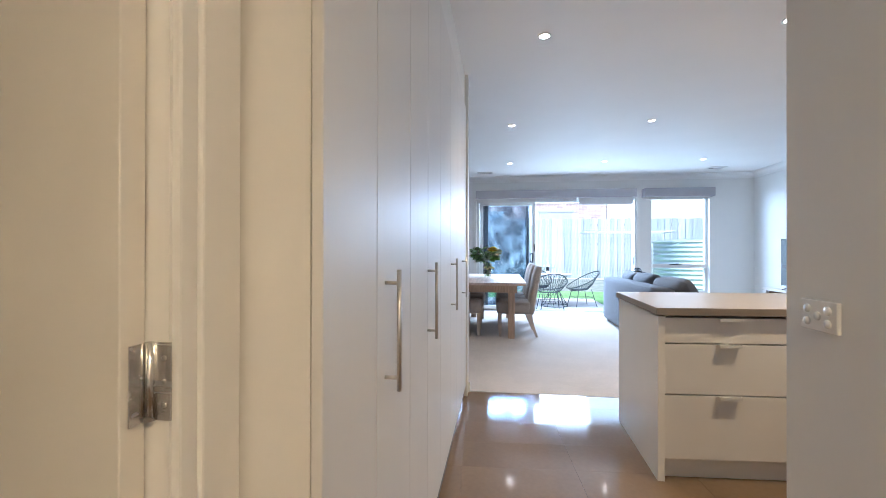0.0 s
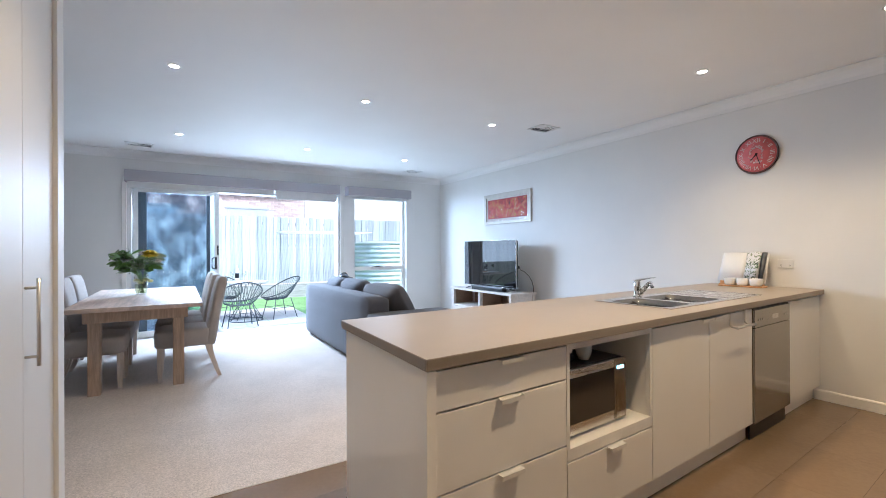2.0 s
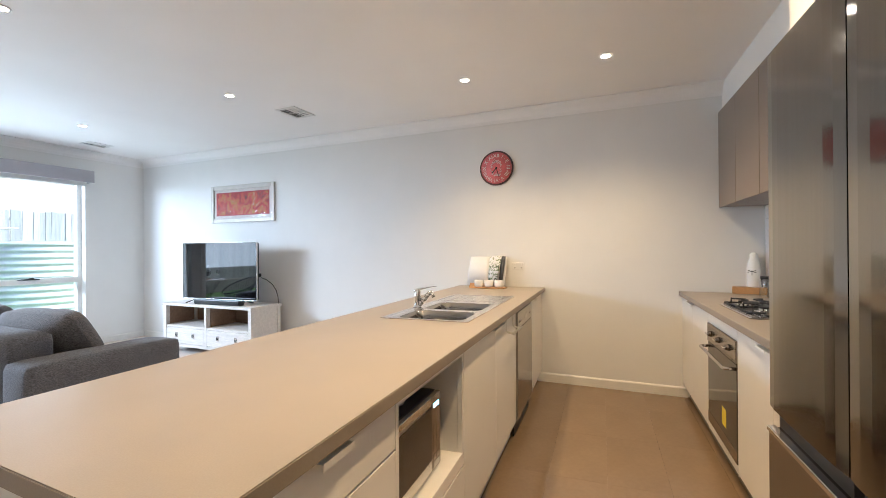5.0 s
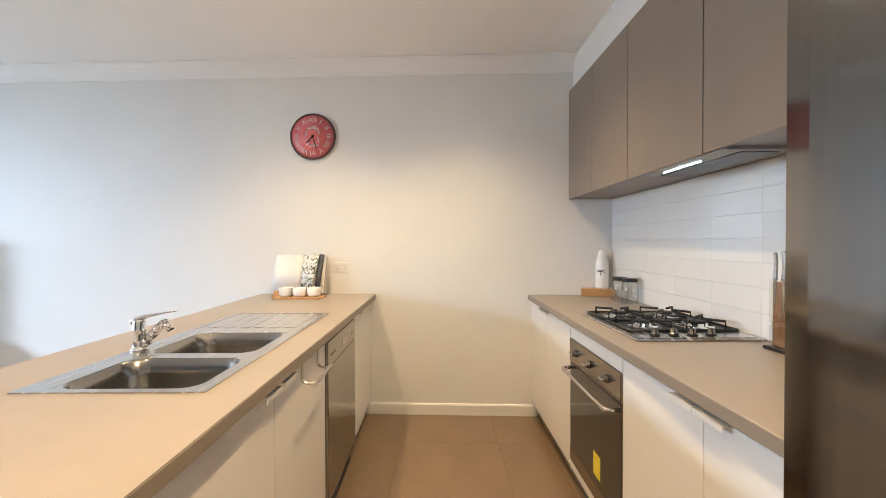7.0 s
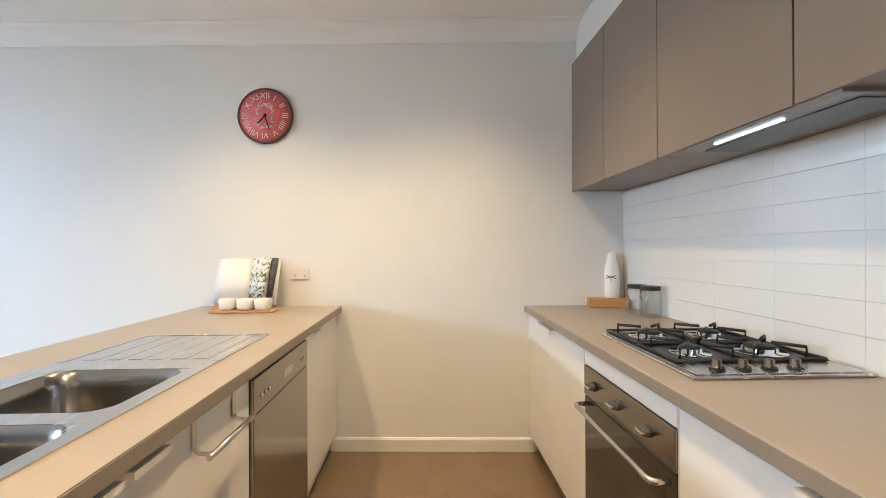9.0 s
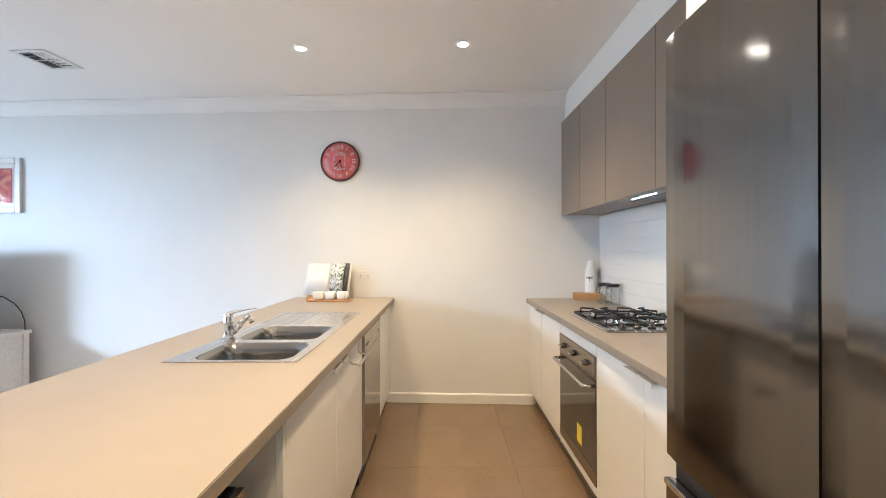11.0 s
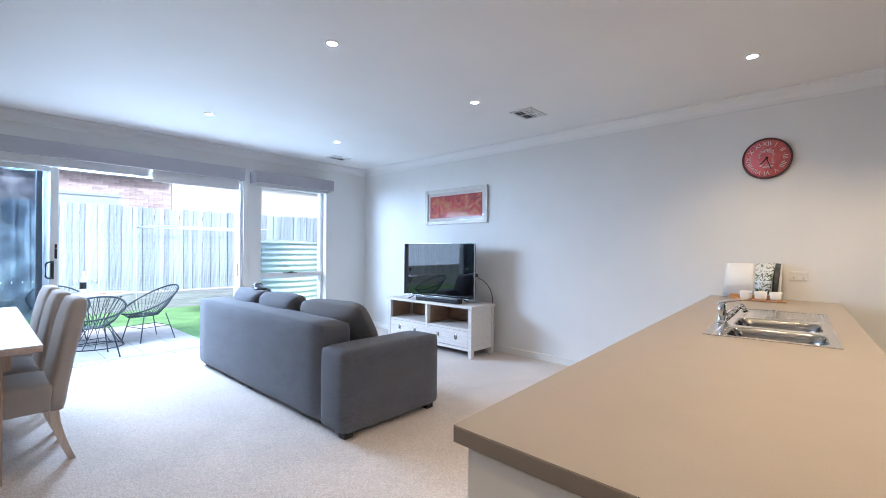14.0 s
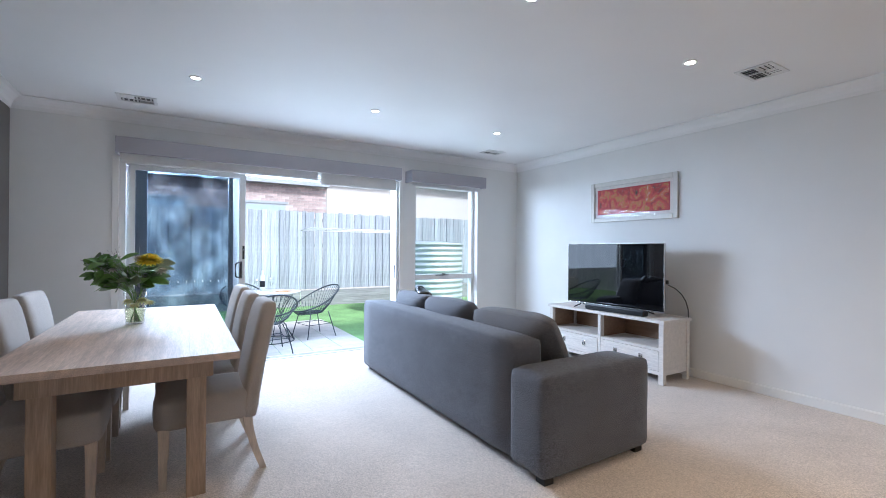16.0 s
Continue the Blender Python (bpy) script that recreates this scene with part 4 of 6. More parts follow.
page("photo", -0.002, -0.112, 0.012, 0.050, leaf_print(), "printed photo of green leaves", -0.03)
page("dark_photo", -0.125, -0.160, 0.014, 0.012, mat("dark_print", (0.07, 0.075, 0.09), 0.4, vary=0.5, scale=35), "dark printed margin of the page beneath", -0.012, 0.011)
solo("tray", Shape().box(-0.06, 0.06, -0.17, 0.17, 0.0, 0.012, 0.004), M_BAMBOO, k(-0.235, 0.465, 0.901), "thin bamboo tray on the benchtop", "tray")
for n in range(3):
    s = Shape()
    rings = []
    for r, z in ((0.002, 0.0), (0.030, 0.0), (0.038, 0.006), (0.041, 0.018), (0.043, 0.060), (0.042, 0.062), (0.0395, 0.060), (0.0375, 0.018), (0.030, 0.010), (0.002, 0.009)):
        ring = []
        for q in range(28):
            ca, sa = math.cos(2 * math.pi * q / 28), math.sin(2 * math.pi * q / 28)
            sq = (abs(ca) ** 4 + abs(sa) ** 4) ** 0.25
            ring.append(s.bm.verts.new((r * ca / sq, r * sa / sq, z)))
        rings.append(ring)
    for ra, rb in zip(rings, rings[1:]):
        for q in range(28):
            s.bm.faces.new((ra[q], ra[(q + 1) % 28], rb[(q + 1) % 28], rb[q])).smooth = True
    solo("cup", s, M_CERAMIC, k(-0.235, 0.360 + 0.097 * n, 0.9135), "small rounded square white cup on the bamboo tray", "cup", "white cups on the tray")


def outlet(m, w, h, label, rockers):
    u = thing("power_point", m, label, "power point")
    part("plate", Shape().box(-w / 2, w / 2, -0.009, 0.0, -h / 2, h / 2, 0.003), M_CERAMIC, u)
    for rx, rz in rockers:
        part("switch", Shape().box(rx - 0.009, rx + 0.009, -0.013, -0.009, rz - 0.006, rz + 0.006, 0.002), M_CERAMIC, u)
    for rx in (-w * 0.27, w * 0.27):
        part("socket", Shape().box(rx - 0.004, rx - 0.002, -0.0098, -0.009, -0.016, -0.006).box(rx + 0.004, rx + 0.006, -0.0098, -0.009, -0.016, -0.006).box(rx, rx + 0.002, -0.0098, -0.009, -0.026, -0.018), M_BLACK, u)
    return u


outlet(pose(EAST, 3.09, 1.10, 0, 0, -90), 0.115, 0.072, "white double power point on the wall above the benchtop", ((-0.03, 0.02), (0.03, 0.02)))
u = thing("switch_plate", pose(0.935, 1.415, 1.04, 0, 0, -90), "white five-gang light switch plate on the hall wall", "switch plate")
part("plate", Shape().box(-0.06, 0.06, -0.010, 0.0, -0.037, 0.037, 0.003), M_CERAMIC, u)
for rx, rz in ((-0.033, 0.015), (-0.033, -0.015), (0, 0), (0.033, 0.015), (0.033, -0.015)):
    part("rocker", Shape().lathe([(0, 0.010), (0.0105, 0.010), (0.0095, 0.0145), (0, 0.015)], pose(rx, 0, rz, 90), 16), M_CERAMIC, u)

# fridge and the cupboard over it
FX = -3.03
u = thing("fridge", k(FX, -1.04, 0), "dark stainless french door fridge with bottom freezer drawers", "fridge")
part("body", Shape().box(-0.47, 0.47, -0.66, -0.075, 0.03, 1.875, 0.006), M_FRIDGE, u)
for x0, x1 in ((-0.47, -0.003), (0.003, 0.47)):
    s = Shape()
    n = 10
    cols = []
    for q in range(n + 1):
        x = x0 + (x1 - x0) * q / n
        f = -0.006 * (2 * q / n - 1) ** 6
        lo = 0.765
        cols.append([s.bm.verts.new((x, -0.07, lo)), s.bm.verts.new((x, f, lo)), s.bm.verts.new((x, f, 1.875)), s.bm.verts.new((x, -0.07, 1.875))])
    for a, b in zip(cols, cols[1:]):
        for j in range(4):
            s.bm.faces.new((a[j], b[j], b[(j + 1) % 4], a[(j + 1) % 4]))
    s.bm.faces.new(cols[0])
    s.bm.faces.new(cols[-1])
    part("door", s, M_FRIDGE, u)
    w = part("drawer", Shape().box(x0, x1, -0.07, 0.0, 0.06, 0.70, 0.008), M_FRIDGE, u)
    part("drawer_lip", Shape().box(x0 + 0.004, x1 - 0.004, -0.02, 0.006, 0.688, 0.704, 0.003), M_CHROME, w, "bright steel lip")
part("grip_recess", Shape().box(-0.468, 0.468, -0.072, -0.030, 0.70, 0.766), M_BLACK, u)
part("door_gap", Shape().box(-0.0028, 0.0028, -0.072, -0.012, 0.06, 1.87), M_BLACK, u)
u = thing("over_fridge_cupboard", k(-3.165, -1.11, 1.885), "white cupboard above the fridge", "cupboard")
part("body", Shape().box(-0.62, 0.62, -0.66, -0.02, 0.0, CEIL - 1.888), M_WHITE, u)
for x0, x1 in ((-0.62, -0.002), (0.002, 0.62)):
    part("door", Shape().box(x0, x1, -0.019, 0.0, 0.003, CEIL - 1.895, 0.0015), M_WHITE, u)

# wall clock: 7:27, roman dial
u = thing("wall_clock", pose(EAST - 0.001, 3.30, 2.08, 0, 0, -90), "red round wall clock with cream roman numerals and floral garlands", "clock")
M_CLOCKRED = mat("clock_red", (0.68, 0.15, 0.155), 0.5, vary=0.12, scale=18)
M_CREAM = mat("clock_cream", (0.82, 0.74, 0.70), 0.5, vary=0.06, scale=30)
face = pose(0, 0, 0, 90)
part("rim", Shape().lathe([(0.0, 0.0), (0.170, 0.0), (0.174, 0.010), (0.170, 0.022), (0.160, 0.022), (0.158, 0.016), (0, 0.015)], face, 64), mat("clock_rim", (0.10, 0.045, 0.04), 0.4), u)
dial = part("dial", Shape().cyl(0.158, 0.015, 0.0175, face, 64), M_CLOCKRED, u)
ROMAN = ("XII", "I", "II", "III", "IIII", "V", "VI", "VII", "VIII", "IX", "X", "XI")


def glyphs(text, size):
    cu = bpy.data.curves.new("glyph", "FONT")
    cu.body, cu.size, cu.align_x, cu.align_y, cu.extrude = text, size, "CENTER", "CENTER", 0.0004
    ob = bpy.data.objects.new("glyph", cu)
    me = bpy.data.meshes.new_from_object(ob)
    bpy.data.objects.remove(ob)
    bpy.data.curves.remove(cu)
    return me


for n, txt in enumerate(ROMAN):
    me = glyphs(txt, 0.052)
    me.materials.append(M_CREAM)
    ob = new("numeral", me)
    ob.parent = dial
    a = -n * 30
    ob.matrix_local = face @ pose(0, 0, 0.0182, 0, 0, a) @ Matrix.Translation((0, 0.122, 0))
fl = Shape()
rnd = random.Random(3)
for sgn in (1, -1):
    for q in range(46):
        a = radians(90 * sgn + rnd.gauss(0, 38))
        rr = 0.068 + rnd.gauss(0, 0.008) - 0.014 * math.cos(a * 1.0) ** 2
        fl.lathe([(0, 0.0177), (rnd.uniform(0.003, 0.008), 0.0178), (0, 0.0182)], face @ Matrix.Translation((rr * math.cos(a), rr * math.sin(a), 0)), 7)
for n in range(12):
    a = radians(15 + 30 * n)
    fl.lathe([(0, 0.0177), (0.004, 0.0178), (0, 0.0182)], face @ Matrix.Translation((0.122 * math.cos(a), 0.122 * math.sin(a), 0)), 8)
tagged(part("garland", fl, mat("faded_rose", (0.76, 0.52, 0.50), 0.5, vary=0.3, scale=90), dial), "cream and pink floral garlands", "", "", "stuff")
for nm, ang, ln, wd in (("hour_hand", -(7.45 * 30), 0.065, 0.009), ("minute_hand", -(27 * 6), 0.095, 0.006)):
    part(nm, Shape().box(-wd / 2, wd / 2, -0.015, ln, 0.019, 0.0205, 0, face @ pose(0, 0, 0, 0, 0, ang)).cyl(0.009, 0.019, 0.022, face, 14), M_BLACK, dial)

# ---- hall ----
CX = -0.10
SEAMS = (0.932, 1.235, 1.60, 1.93, 2.285, 2.69, 3.06, 3.40, 3.80)
HANDLES = (None, 1.305, None, 1.925, None, 2.73, None, 3.42)
for n, (y0, y1) in enumerate(zip(SEAMS, SEAMS[1:])):
    u = thing("hall_cupboard", pose(CX, (y0 + y1) / 2, 0), "tall white laminate cupboard in the hall" + (" with a long bar handle" if HANDLES[n] else ""), "cupboard", "tall hall cupboards")
    w = (y1 - y0) / 2
    part("body", Shape().box(-0.60, -0.021, -w + 0.0005, w - 0.0005, 0.08, 2.34), M_WHITE, u)
    d = part("door", Shape().box(-0.020, 0.0, -w + 0.0015, w - 0.0015, 0.085, 2.36, 0.0025), M_CUPB, u)
    if HANDLES[n]:
        hy = HANDLES[n] - (y0 + y1) / 2
        h = part("handle", Shape().tube([(0.035, hy, 0.853), (0.035, hy, 1.147)], 0.0062, 12), M_NICKEL, d, "brushed metal bar handle")
        for z in (0.885, 1.115):
            part("post", Shape().tube([(0.0, hy, z), (0.032, hy, z)], 0.005, 10), M_NICKEL, h)
solo("kickboard", Shape().box(-0.13, -0.115, 0.932, 3.80, 0.0, 0.084), M_BLACK, Matrix(), "dark plinth under the hall cupboards", "kickboard")
setting("bulkhead_hall", Shape().box(-0.72, -0.112, 0.932, 3.80, 2.362, CEIL), M_WALL)
# open door with its frame
M_DOOR = mat("door_paint", (0.80, 0.76, 0.68), 0.35, vary=0.02, scale=4)
setting("door_frame", Shape().box(-0.365, -0.243, 0.785, 0.7995, 0, 2.045).box(-0.365, -0.243, -0.0595, -0.045, 0, 2.045).box(-0.365, -0.243, -0.045, 0.785, 2.03, 2.0595), M_TRIM)
ar = Shape()
for y0, y1 in ((0.790, 0.918), (-0.160, -0.055)):
    ar.box(-0.2495, -0.232, y0, y1, 0, 2.13, 0.004)
    ar.box(-0.2325, -0.222, y0 + 0.03, y1 - 0.012, 0, 2.12, 0.004)
ar.box(-0.2495, -0.233, -0.055, 0.790, 2.06, 2.13, 0.004)
setting("architrave", ar, M_TRIM)
u = thing("hall_door", pose(-0.272, 0.761, 0), "cream painted flush door standing open", "door")
part("leaf", Shape().box(-0.80, 0.0, -0.019, 0.019, 0.012, 2.03, 0.002), M_DOOR, u)
for hz in (0.22, 0.976, 1.80):
    h = part("hinge", Shape().cyl(0.0065, hz, hz + 0.10, Matrix.Translation((0.006, 0.020, 0)), 12), M_STEEL, u, "stainless butt hinge")
    part("hinge_leaf", Shape().box(0.0005, 0.0025, -0.008, 0.014, hz, hz + 0.10, 0.0006), M_STEEL, h)
    part("hinge_leaf", Shape().box(0.010, 0.034, 0.0215, 0.0238, hz, hz + 0.10, 0.0006), M_STEEL, h)
    for sz in (0.02, 0.05, 0.08):
        part("screw", Shape().cyl(0.0035, 0.0, 0.001, pose(0.025, 0.0214, hz + sz, 90), 10), M_NICKEL, h)

# ---- ceiling fittings ----
first = None
M_DLRIM = mat("downlight_rim", (0.75, 0.74, 0.72), 0.35)
for x, y, watts, beam in DOWNLIGHTS:
    if first is None:
        first = thing("downlight", pose(x, y, CEIL), "small round recessed ceiling downlight switched on", "downlight", "ceiling downlights")
        part("rim", Shape().lathe([(0.030, 0.0), (0.046, 0.0), (0.046, -0.004), (0.040, -0.008), (0.032, -0.006), (0.030, 0.0)], None, 28), M_DLRIM, first)
        part("lens", Shape().cyl(0.033, -0.0045, -0.001, None, 24), M_LED, first, "glowing lens")
    else:
        copy_thing(first, pose(x, y, CEIL))
    lamp("downlight_lamp", "SPOT", look((x, y, CEIL - 0.02), (x, y + 0.001, 0)), watts, WARM, radius=0.035, cone=beam)


def vent(x, y, w, d, turn, label):
    u = thing("ceiling_vent", pose(x, y, CEIL, 0, 0, turn), label, "vent", "ceiling air vents")
    s = Shape()
    t = 0.028
    s.box(-w, w, -d, -d + t, -0.008, 0.0, 0.002).box(-w, w, d - t, d, -0.008, 0.0, 0.002)
    s.box(-w, -w + t, -d + t, d - t, -0.008, 0.0, 0.002).box(w - t, w, -d + t, d - t, -0.008, 0.0, 0.002)
    s.box(-0.006, 0.006, -d + t, d - t, -0.007, 0.0).box(-w + t, w - t, -0.006, 0.006, -0.007, 0.0)
    part("frame", s, M_DLRIM, u)
    part("backing", Shape().box(-w + 0.01, w - 0.01, -d + 0.01, d - 0.01, -0.0022, -0.001), M_BLACK, u)
    for qx in (-1, 1):
        for qy in (-1, 1):
            for n in range(3):
                c = (n + 0.5) / 3
                if qx * qy > 0:
                    m = pose(qx * w / 2, qy * (0.006 + (d - t - 0.006) * c), -0.004, 35 * qy)
                    part("slat", Shape().box(-(w - t) / 2 + 0.004, (w - t) / 2 - 0.004, -0.009, 0.009, -0.0006, 0.0006, 0, m), M_DLRIM, u)
                else:
                    m = pose(qx * (0.006 + (w - t - 0.006) * c), qy * d / 2, -0.004, 0, 35 * qx)
                    part("slat", Shape().box(-0.009, 0.009, -(d - t) / 2 + 0.004, (d - t) / 2 - 0.004, -0.0006, 0.0006, 0, m), M_DLRIM, u)
    return u


vent(3.92, 5.09, 0.15, 0.12, 0, "white four-way ceiling air vent")
vent(3.87, 8.26, 0.14, 0.11, 0, "white four-way ceiling air vent near the window wall")
vent(-0.10, 8.31, 0.15, 0.11, 0, "white ceiling air vent near the sliding door")

# ---- sliding door and window ----
setting("door_1", Shape().box(SL0 + 0.001, SL0 + 0.05, NORTH + 0.012, NORTH + 0.19, 0, SLH - 0.001).box(SL1 - 0.04, SL1 - 0.001, NORTH + 0.004, NORTH + 0.19, 0, SLH - 0.001).box(SL0 + 0.05, SL1 - 0.04, NORTH + 0.05, NORTH + 0.19, SLH - 0.04, SLH)
        .box(SL0 + 0.05, SL1 - 0.04, NORTH + 0.0405, NORTH + 0.20, -0.03, 0.012).box(SL0 + 0.05, SL1 - 0.04, NORTH + 0.085, NORTH + 0.092, 0.012, 0.022).box(SL0 + 0.05, SL1 - 0.04, NORTH + 0.135, NORTH + 0.142, 0.012, 0.022), M_ALU, "white aluminium stacking door frame")
setting("window_reveal", Shape().box(SL0 - 0.055, SL0, NORTH - 0.016, NORTH + 0.05, 0, SLH + 0.02, 0.003).box(SL1, SL1 + 0.055, NORTH - 0.016, NORTH + 0.05, 0, SLH + 0.02, 0.003), M_TRIM)
M_STACK = clear_glass("tinted_pane", (0.86, 0.90, 0.94), 0.015)


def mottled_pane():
    """Glass whose see-through tint darkens in soft noise patches."""
    m = clear_glass("mottled_tint_pane", (0.8, 0.85, 0.9), 0.015)
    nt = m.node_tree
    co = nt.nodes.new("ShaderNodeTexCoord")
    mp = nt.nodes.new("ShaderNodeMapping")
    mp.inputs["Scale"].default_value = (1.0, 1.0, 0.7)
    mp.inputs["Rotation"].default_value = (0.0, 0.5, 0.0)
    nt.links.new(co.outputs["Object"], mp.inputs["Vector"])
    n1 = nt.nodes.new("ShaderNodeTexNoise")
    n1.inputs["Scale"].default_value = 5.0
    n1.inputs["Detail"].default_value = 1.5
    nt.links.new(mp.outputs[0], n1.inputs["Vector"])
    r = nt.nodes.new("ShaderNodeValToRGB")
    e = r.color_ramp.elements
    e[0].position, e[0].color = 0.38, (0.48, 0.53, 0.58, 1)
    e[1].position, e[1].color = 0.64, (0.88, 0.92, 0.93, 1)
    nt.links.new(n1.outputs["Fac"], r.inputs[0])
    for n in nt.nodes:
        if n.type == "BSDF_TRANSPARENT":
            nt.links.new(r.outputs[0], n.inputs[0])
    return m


M_MOTTLED = mottled_pane()
for n, (x0, x1, lw, rw, finish, glazing) in enumerate(((SL0 + 0.05, 0.800, 0.055, 0.055, M_ALU, M_STACK), (-0.160, 0.740, 0.105, 0.050, M_SLATE, M_MOTTLED), (-0.205, 0.860, 0.050, 0.062, M_ALU, M_STACK))):
    yy = NORTH + 0.165 - 0.047 * n
    u = thing("sliding_panel", pose((x0 + x1) / 2, yy, 0.022), ("slate framed screen panel" if n == 1 else "white framed glass stacking door panel") + " pushed open", "door panel", "stacking door panels")
    w = (x1 - x0) / 2
    h = SLH - 0.065
    top = 0.038 if n == 1 else 0.05
    for sx, ex in ((-w, -w + lw), (w - rw, w)):
        part("stile", Shape().box(sx, ex, -0.018, 0.018, 0, h, 0.003).box(sx + 0.008, ex - 0.008, -0.020, -0.018, 0.02, h - 0.02, 0.0008), finish, u)
    part("bottom_rail", Shape().box(-w + lw, w - rw, -0.016, 0.016, 0, 0.08, 0.003), finish, u)
    part("top_rail", Shape().box(-w + lw, w - rw, -0.016, 0.016, h - top, h, 0.003), finish, u)
    g = part("pane", Shape().box(-w + lw - 0.005, w - rw + 0.005, -0.003, 0.003, 0.075, h - top + 0.005), glazing, u, "pane with a patchy dark tint" if n == 1 else "tinted glass pane")
    g.visible_shadow = False
    if n == 2:
        hd = part("handle", Shape().box(w - 0.060, w - 0.034, -0.026, -0.020, 0.935, 1.125, 0.002), M_BLACK, u, "black pull handle")
        part("grip", Shape().tube([(w - 0.047, -0.024, 0.945), (w - 0.085, -0.050, 0.950), (w - 0.100, -0.056, 0.965), (w - 0.100, -0.056, 1.095), (w - 0.085, -0.050, 1.11), (w - 0.047, -0.024, 1.115)], 0.009, 8), M_BLACK, hd)
        part("lock", Shape().box(w - 0.030, w - 0.008, -0.026, -0.018, 1.150, 1.300, 0.008), M_BLACK, u, "black lock plate")
        part("lock_turn", Shape().cyl(0.006, 0, 0.008, pose(w - 0.019, -0.026, 1.255, 90), 12), M_CHROME, u)
        for q in range(9):
            part("safety_dot", Shape().box(-w + 0.27 + 0.075 * q, -w + 0.276 + 0.075 * q, -0.0040, -0.0032, 0.905, 0.925), M_CERAMIC, u, "small white safety mark on the glass")
u = thing("door_latch", pose(SL1 - 0.0403, NORTH + 0.05, 1.0), "black strike plate on the door jamb", "latch")
part("plate", Shape().box(-0.012, 0.0, -0.008, 0.0, -0.09, 0.09, 0.002), M_BLACK, u)

w1 = setting("window_1", Shape().box(WN0, WN0 + 0.05, NORTH + 0.09, NORTH + 0.16, WNB, WNT).box(WN1 - 0.05, WN1, NORTH + 0.09, NORTH + 0.16, WNB, WNT).box(WN0 + 0.05, WN1 - 0.05, NORTH + 0.09, NORTH + 0.16, WNT - 0.05, WNT)
             .box(WN0 + 0.05, WN1 - 0.05, NORTH + 0.09, NORTH + 0.16, WNB, WNB + 0.05).box(WN0 + 0.05, WN1 - 0.05, NORTH + 0.08, NORTH + 0.16, 0.87, 0.94, 0.003), M_ALU, "white aluminium awning window")
part("window_sill", Shape().box(WN0, WN1, NORTH - 0.02, NORTH + 0.09, WNB - 0.018, WNB - 0.001, 0.003), M_TRIM, w1)
for z0, z1 in ((WNB + 0.048, 0.872), (0.938, WNT - 0.048)):
    g = part("pane", Shape().box(WN0 + 0.048, WN1 - 0.048, NORTH + 0.122, NORTH + 0.128, z0, z1), M_GLASS, w1)
    g.visible_shadow = False
part("latch", Shape().box(3.40, 3.56, NORTH + 0.055, NORTH + 0.08, 0.925, 0.937, 0.003).box(3.46, 3.50, NORTH + 0.05, NORTH + 0.08, 0.937, 0.955, 0.003).tube([(3.34, NORTH + 0.06, 0.932), (3.46, NORTH + 0.045, 0.94)], 0.007, 8), M_BLACK, w1, "black winder latch")

for x0, x1, lab in ((-0.29, 2.675, "long grey fabric-covered pelmet over the stacking door"), (2.825, 4.03, "short grey fabric-covered pelmet over the window")):
    u = thing("pelmet", pose((x0 + x1) / 2, NORTH, 2.19), lab, "pelmet")
    w = (x1 - x0) / 2
    part("front", Shape().box(-w, w, -0.205, -0.185, 0, 0.155, 0.002), M_PELMET, u)
    part("side", Shape().box(-w, -w + 0.018, -0.184, 0.0, 0, 0.155), M_PELMET, u)
    part("side", Shape().box(w - 0.018, w, -0.184, 0.0, 0, 0.155), M_PELMET, u)
    part("top", Shape().box(-w + 0.018, w - 0.018, -0.184, 0.0, 0.140, 0.155), M_PELMET, u)
for x0, x1, zb in ((-0.25, 1.62, 2.135), (1.66, 2.64, 2.085), (2.86, 3.99, 2.17)):
    u = thing("roller_blind", pose((x0 + x1) / 2, NORTH - 0.07, 2.29), "white roller blind rolled up under the pelmet", "blind")
    w = (x1 - x0) / 2
    part("roll", Shape().cyl(0.03, -w, w, pose(0, 0, 0, 0, 90), 20), M_BLIND, u)
    part("fabric", Shape().box(-w, w, -0.031, -0.0295, zb - 2.29, 0.0), M_BLIND, u)
    part("bottom_rail", Shape().box(-w, w, -0.036, -0.024, zb - 2.29 - 0.024, zb - 2.29, 0.003), M_ALU, u)

# ---- living: sofa ----
u = thing("sofa", pose(1.95, 5.30, 0), "charcoal grey fabric sofa with loose back cushions and low arms", "sofa")
L, D = 2.74, 0.90
part("base", Shape().soft(0.05, D - 0.03, 0.25, L - 0.25, 0.05, 0.30, 0.004, 5, 0.03), M_SOFA, u)
part("back", Shape().soft(-0.01, 0.25, 0.255, L - 0.0, 0.038, 0.75, 0.006, 10, 0.045, None, 0.003), M_SOFA, u)
part("arm", Shape().soft(-0.02, D + 0.01, -0.03, 0.27, 0.038, 0.605, 0.006, 10, 0.04, None, 0.003), M_SOFA, u)
part("arm", Shape().soft(0.245, D, L - 0.27, L, 0.04, 0.575, 0.008, 8, 0.055), M_SOFA, u)
for n in range(3):
    y0 = 0.285 + n * 0.73
    part("seat_cushion", Shape().soft(0.23, D + 0.02, y0, y0 + 0.722, 0.29, 0.465, 0.02, 7, 0.05), M_SOFA, u)
for n, (xc, yc, tilt, wd, ht, zz) in enumerate(((0.53, 0.70, 30, 0.80, 0.44, 0.462), (0.40, 1.45, 17, 0.70, 0.43, 0.462), (0.38, 2.12, 12, 0.66, 0.42, 0.462))):
    part("back_cushion", Shape().pillow(wd, ht, 0.29, pose(xc, yc, zz, 0, -tilt, 5 - 4 * n)), M_CUSH if n == 0 else M_SOFA, u, "plump loose back cushion")
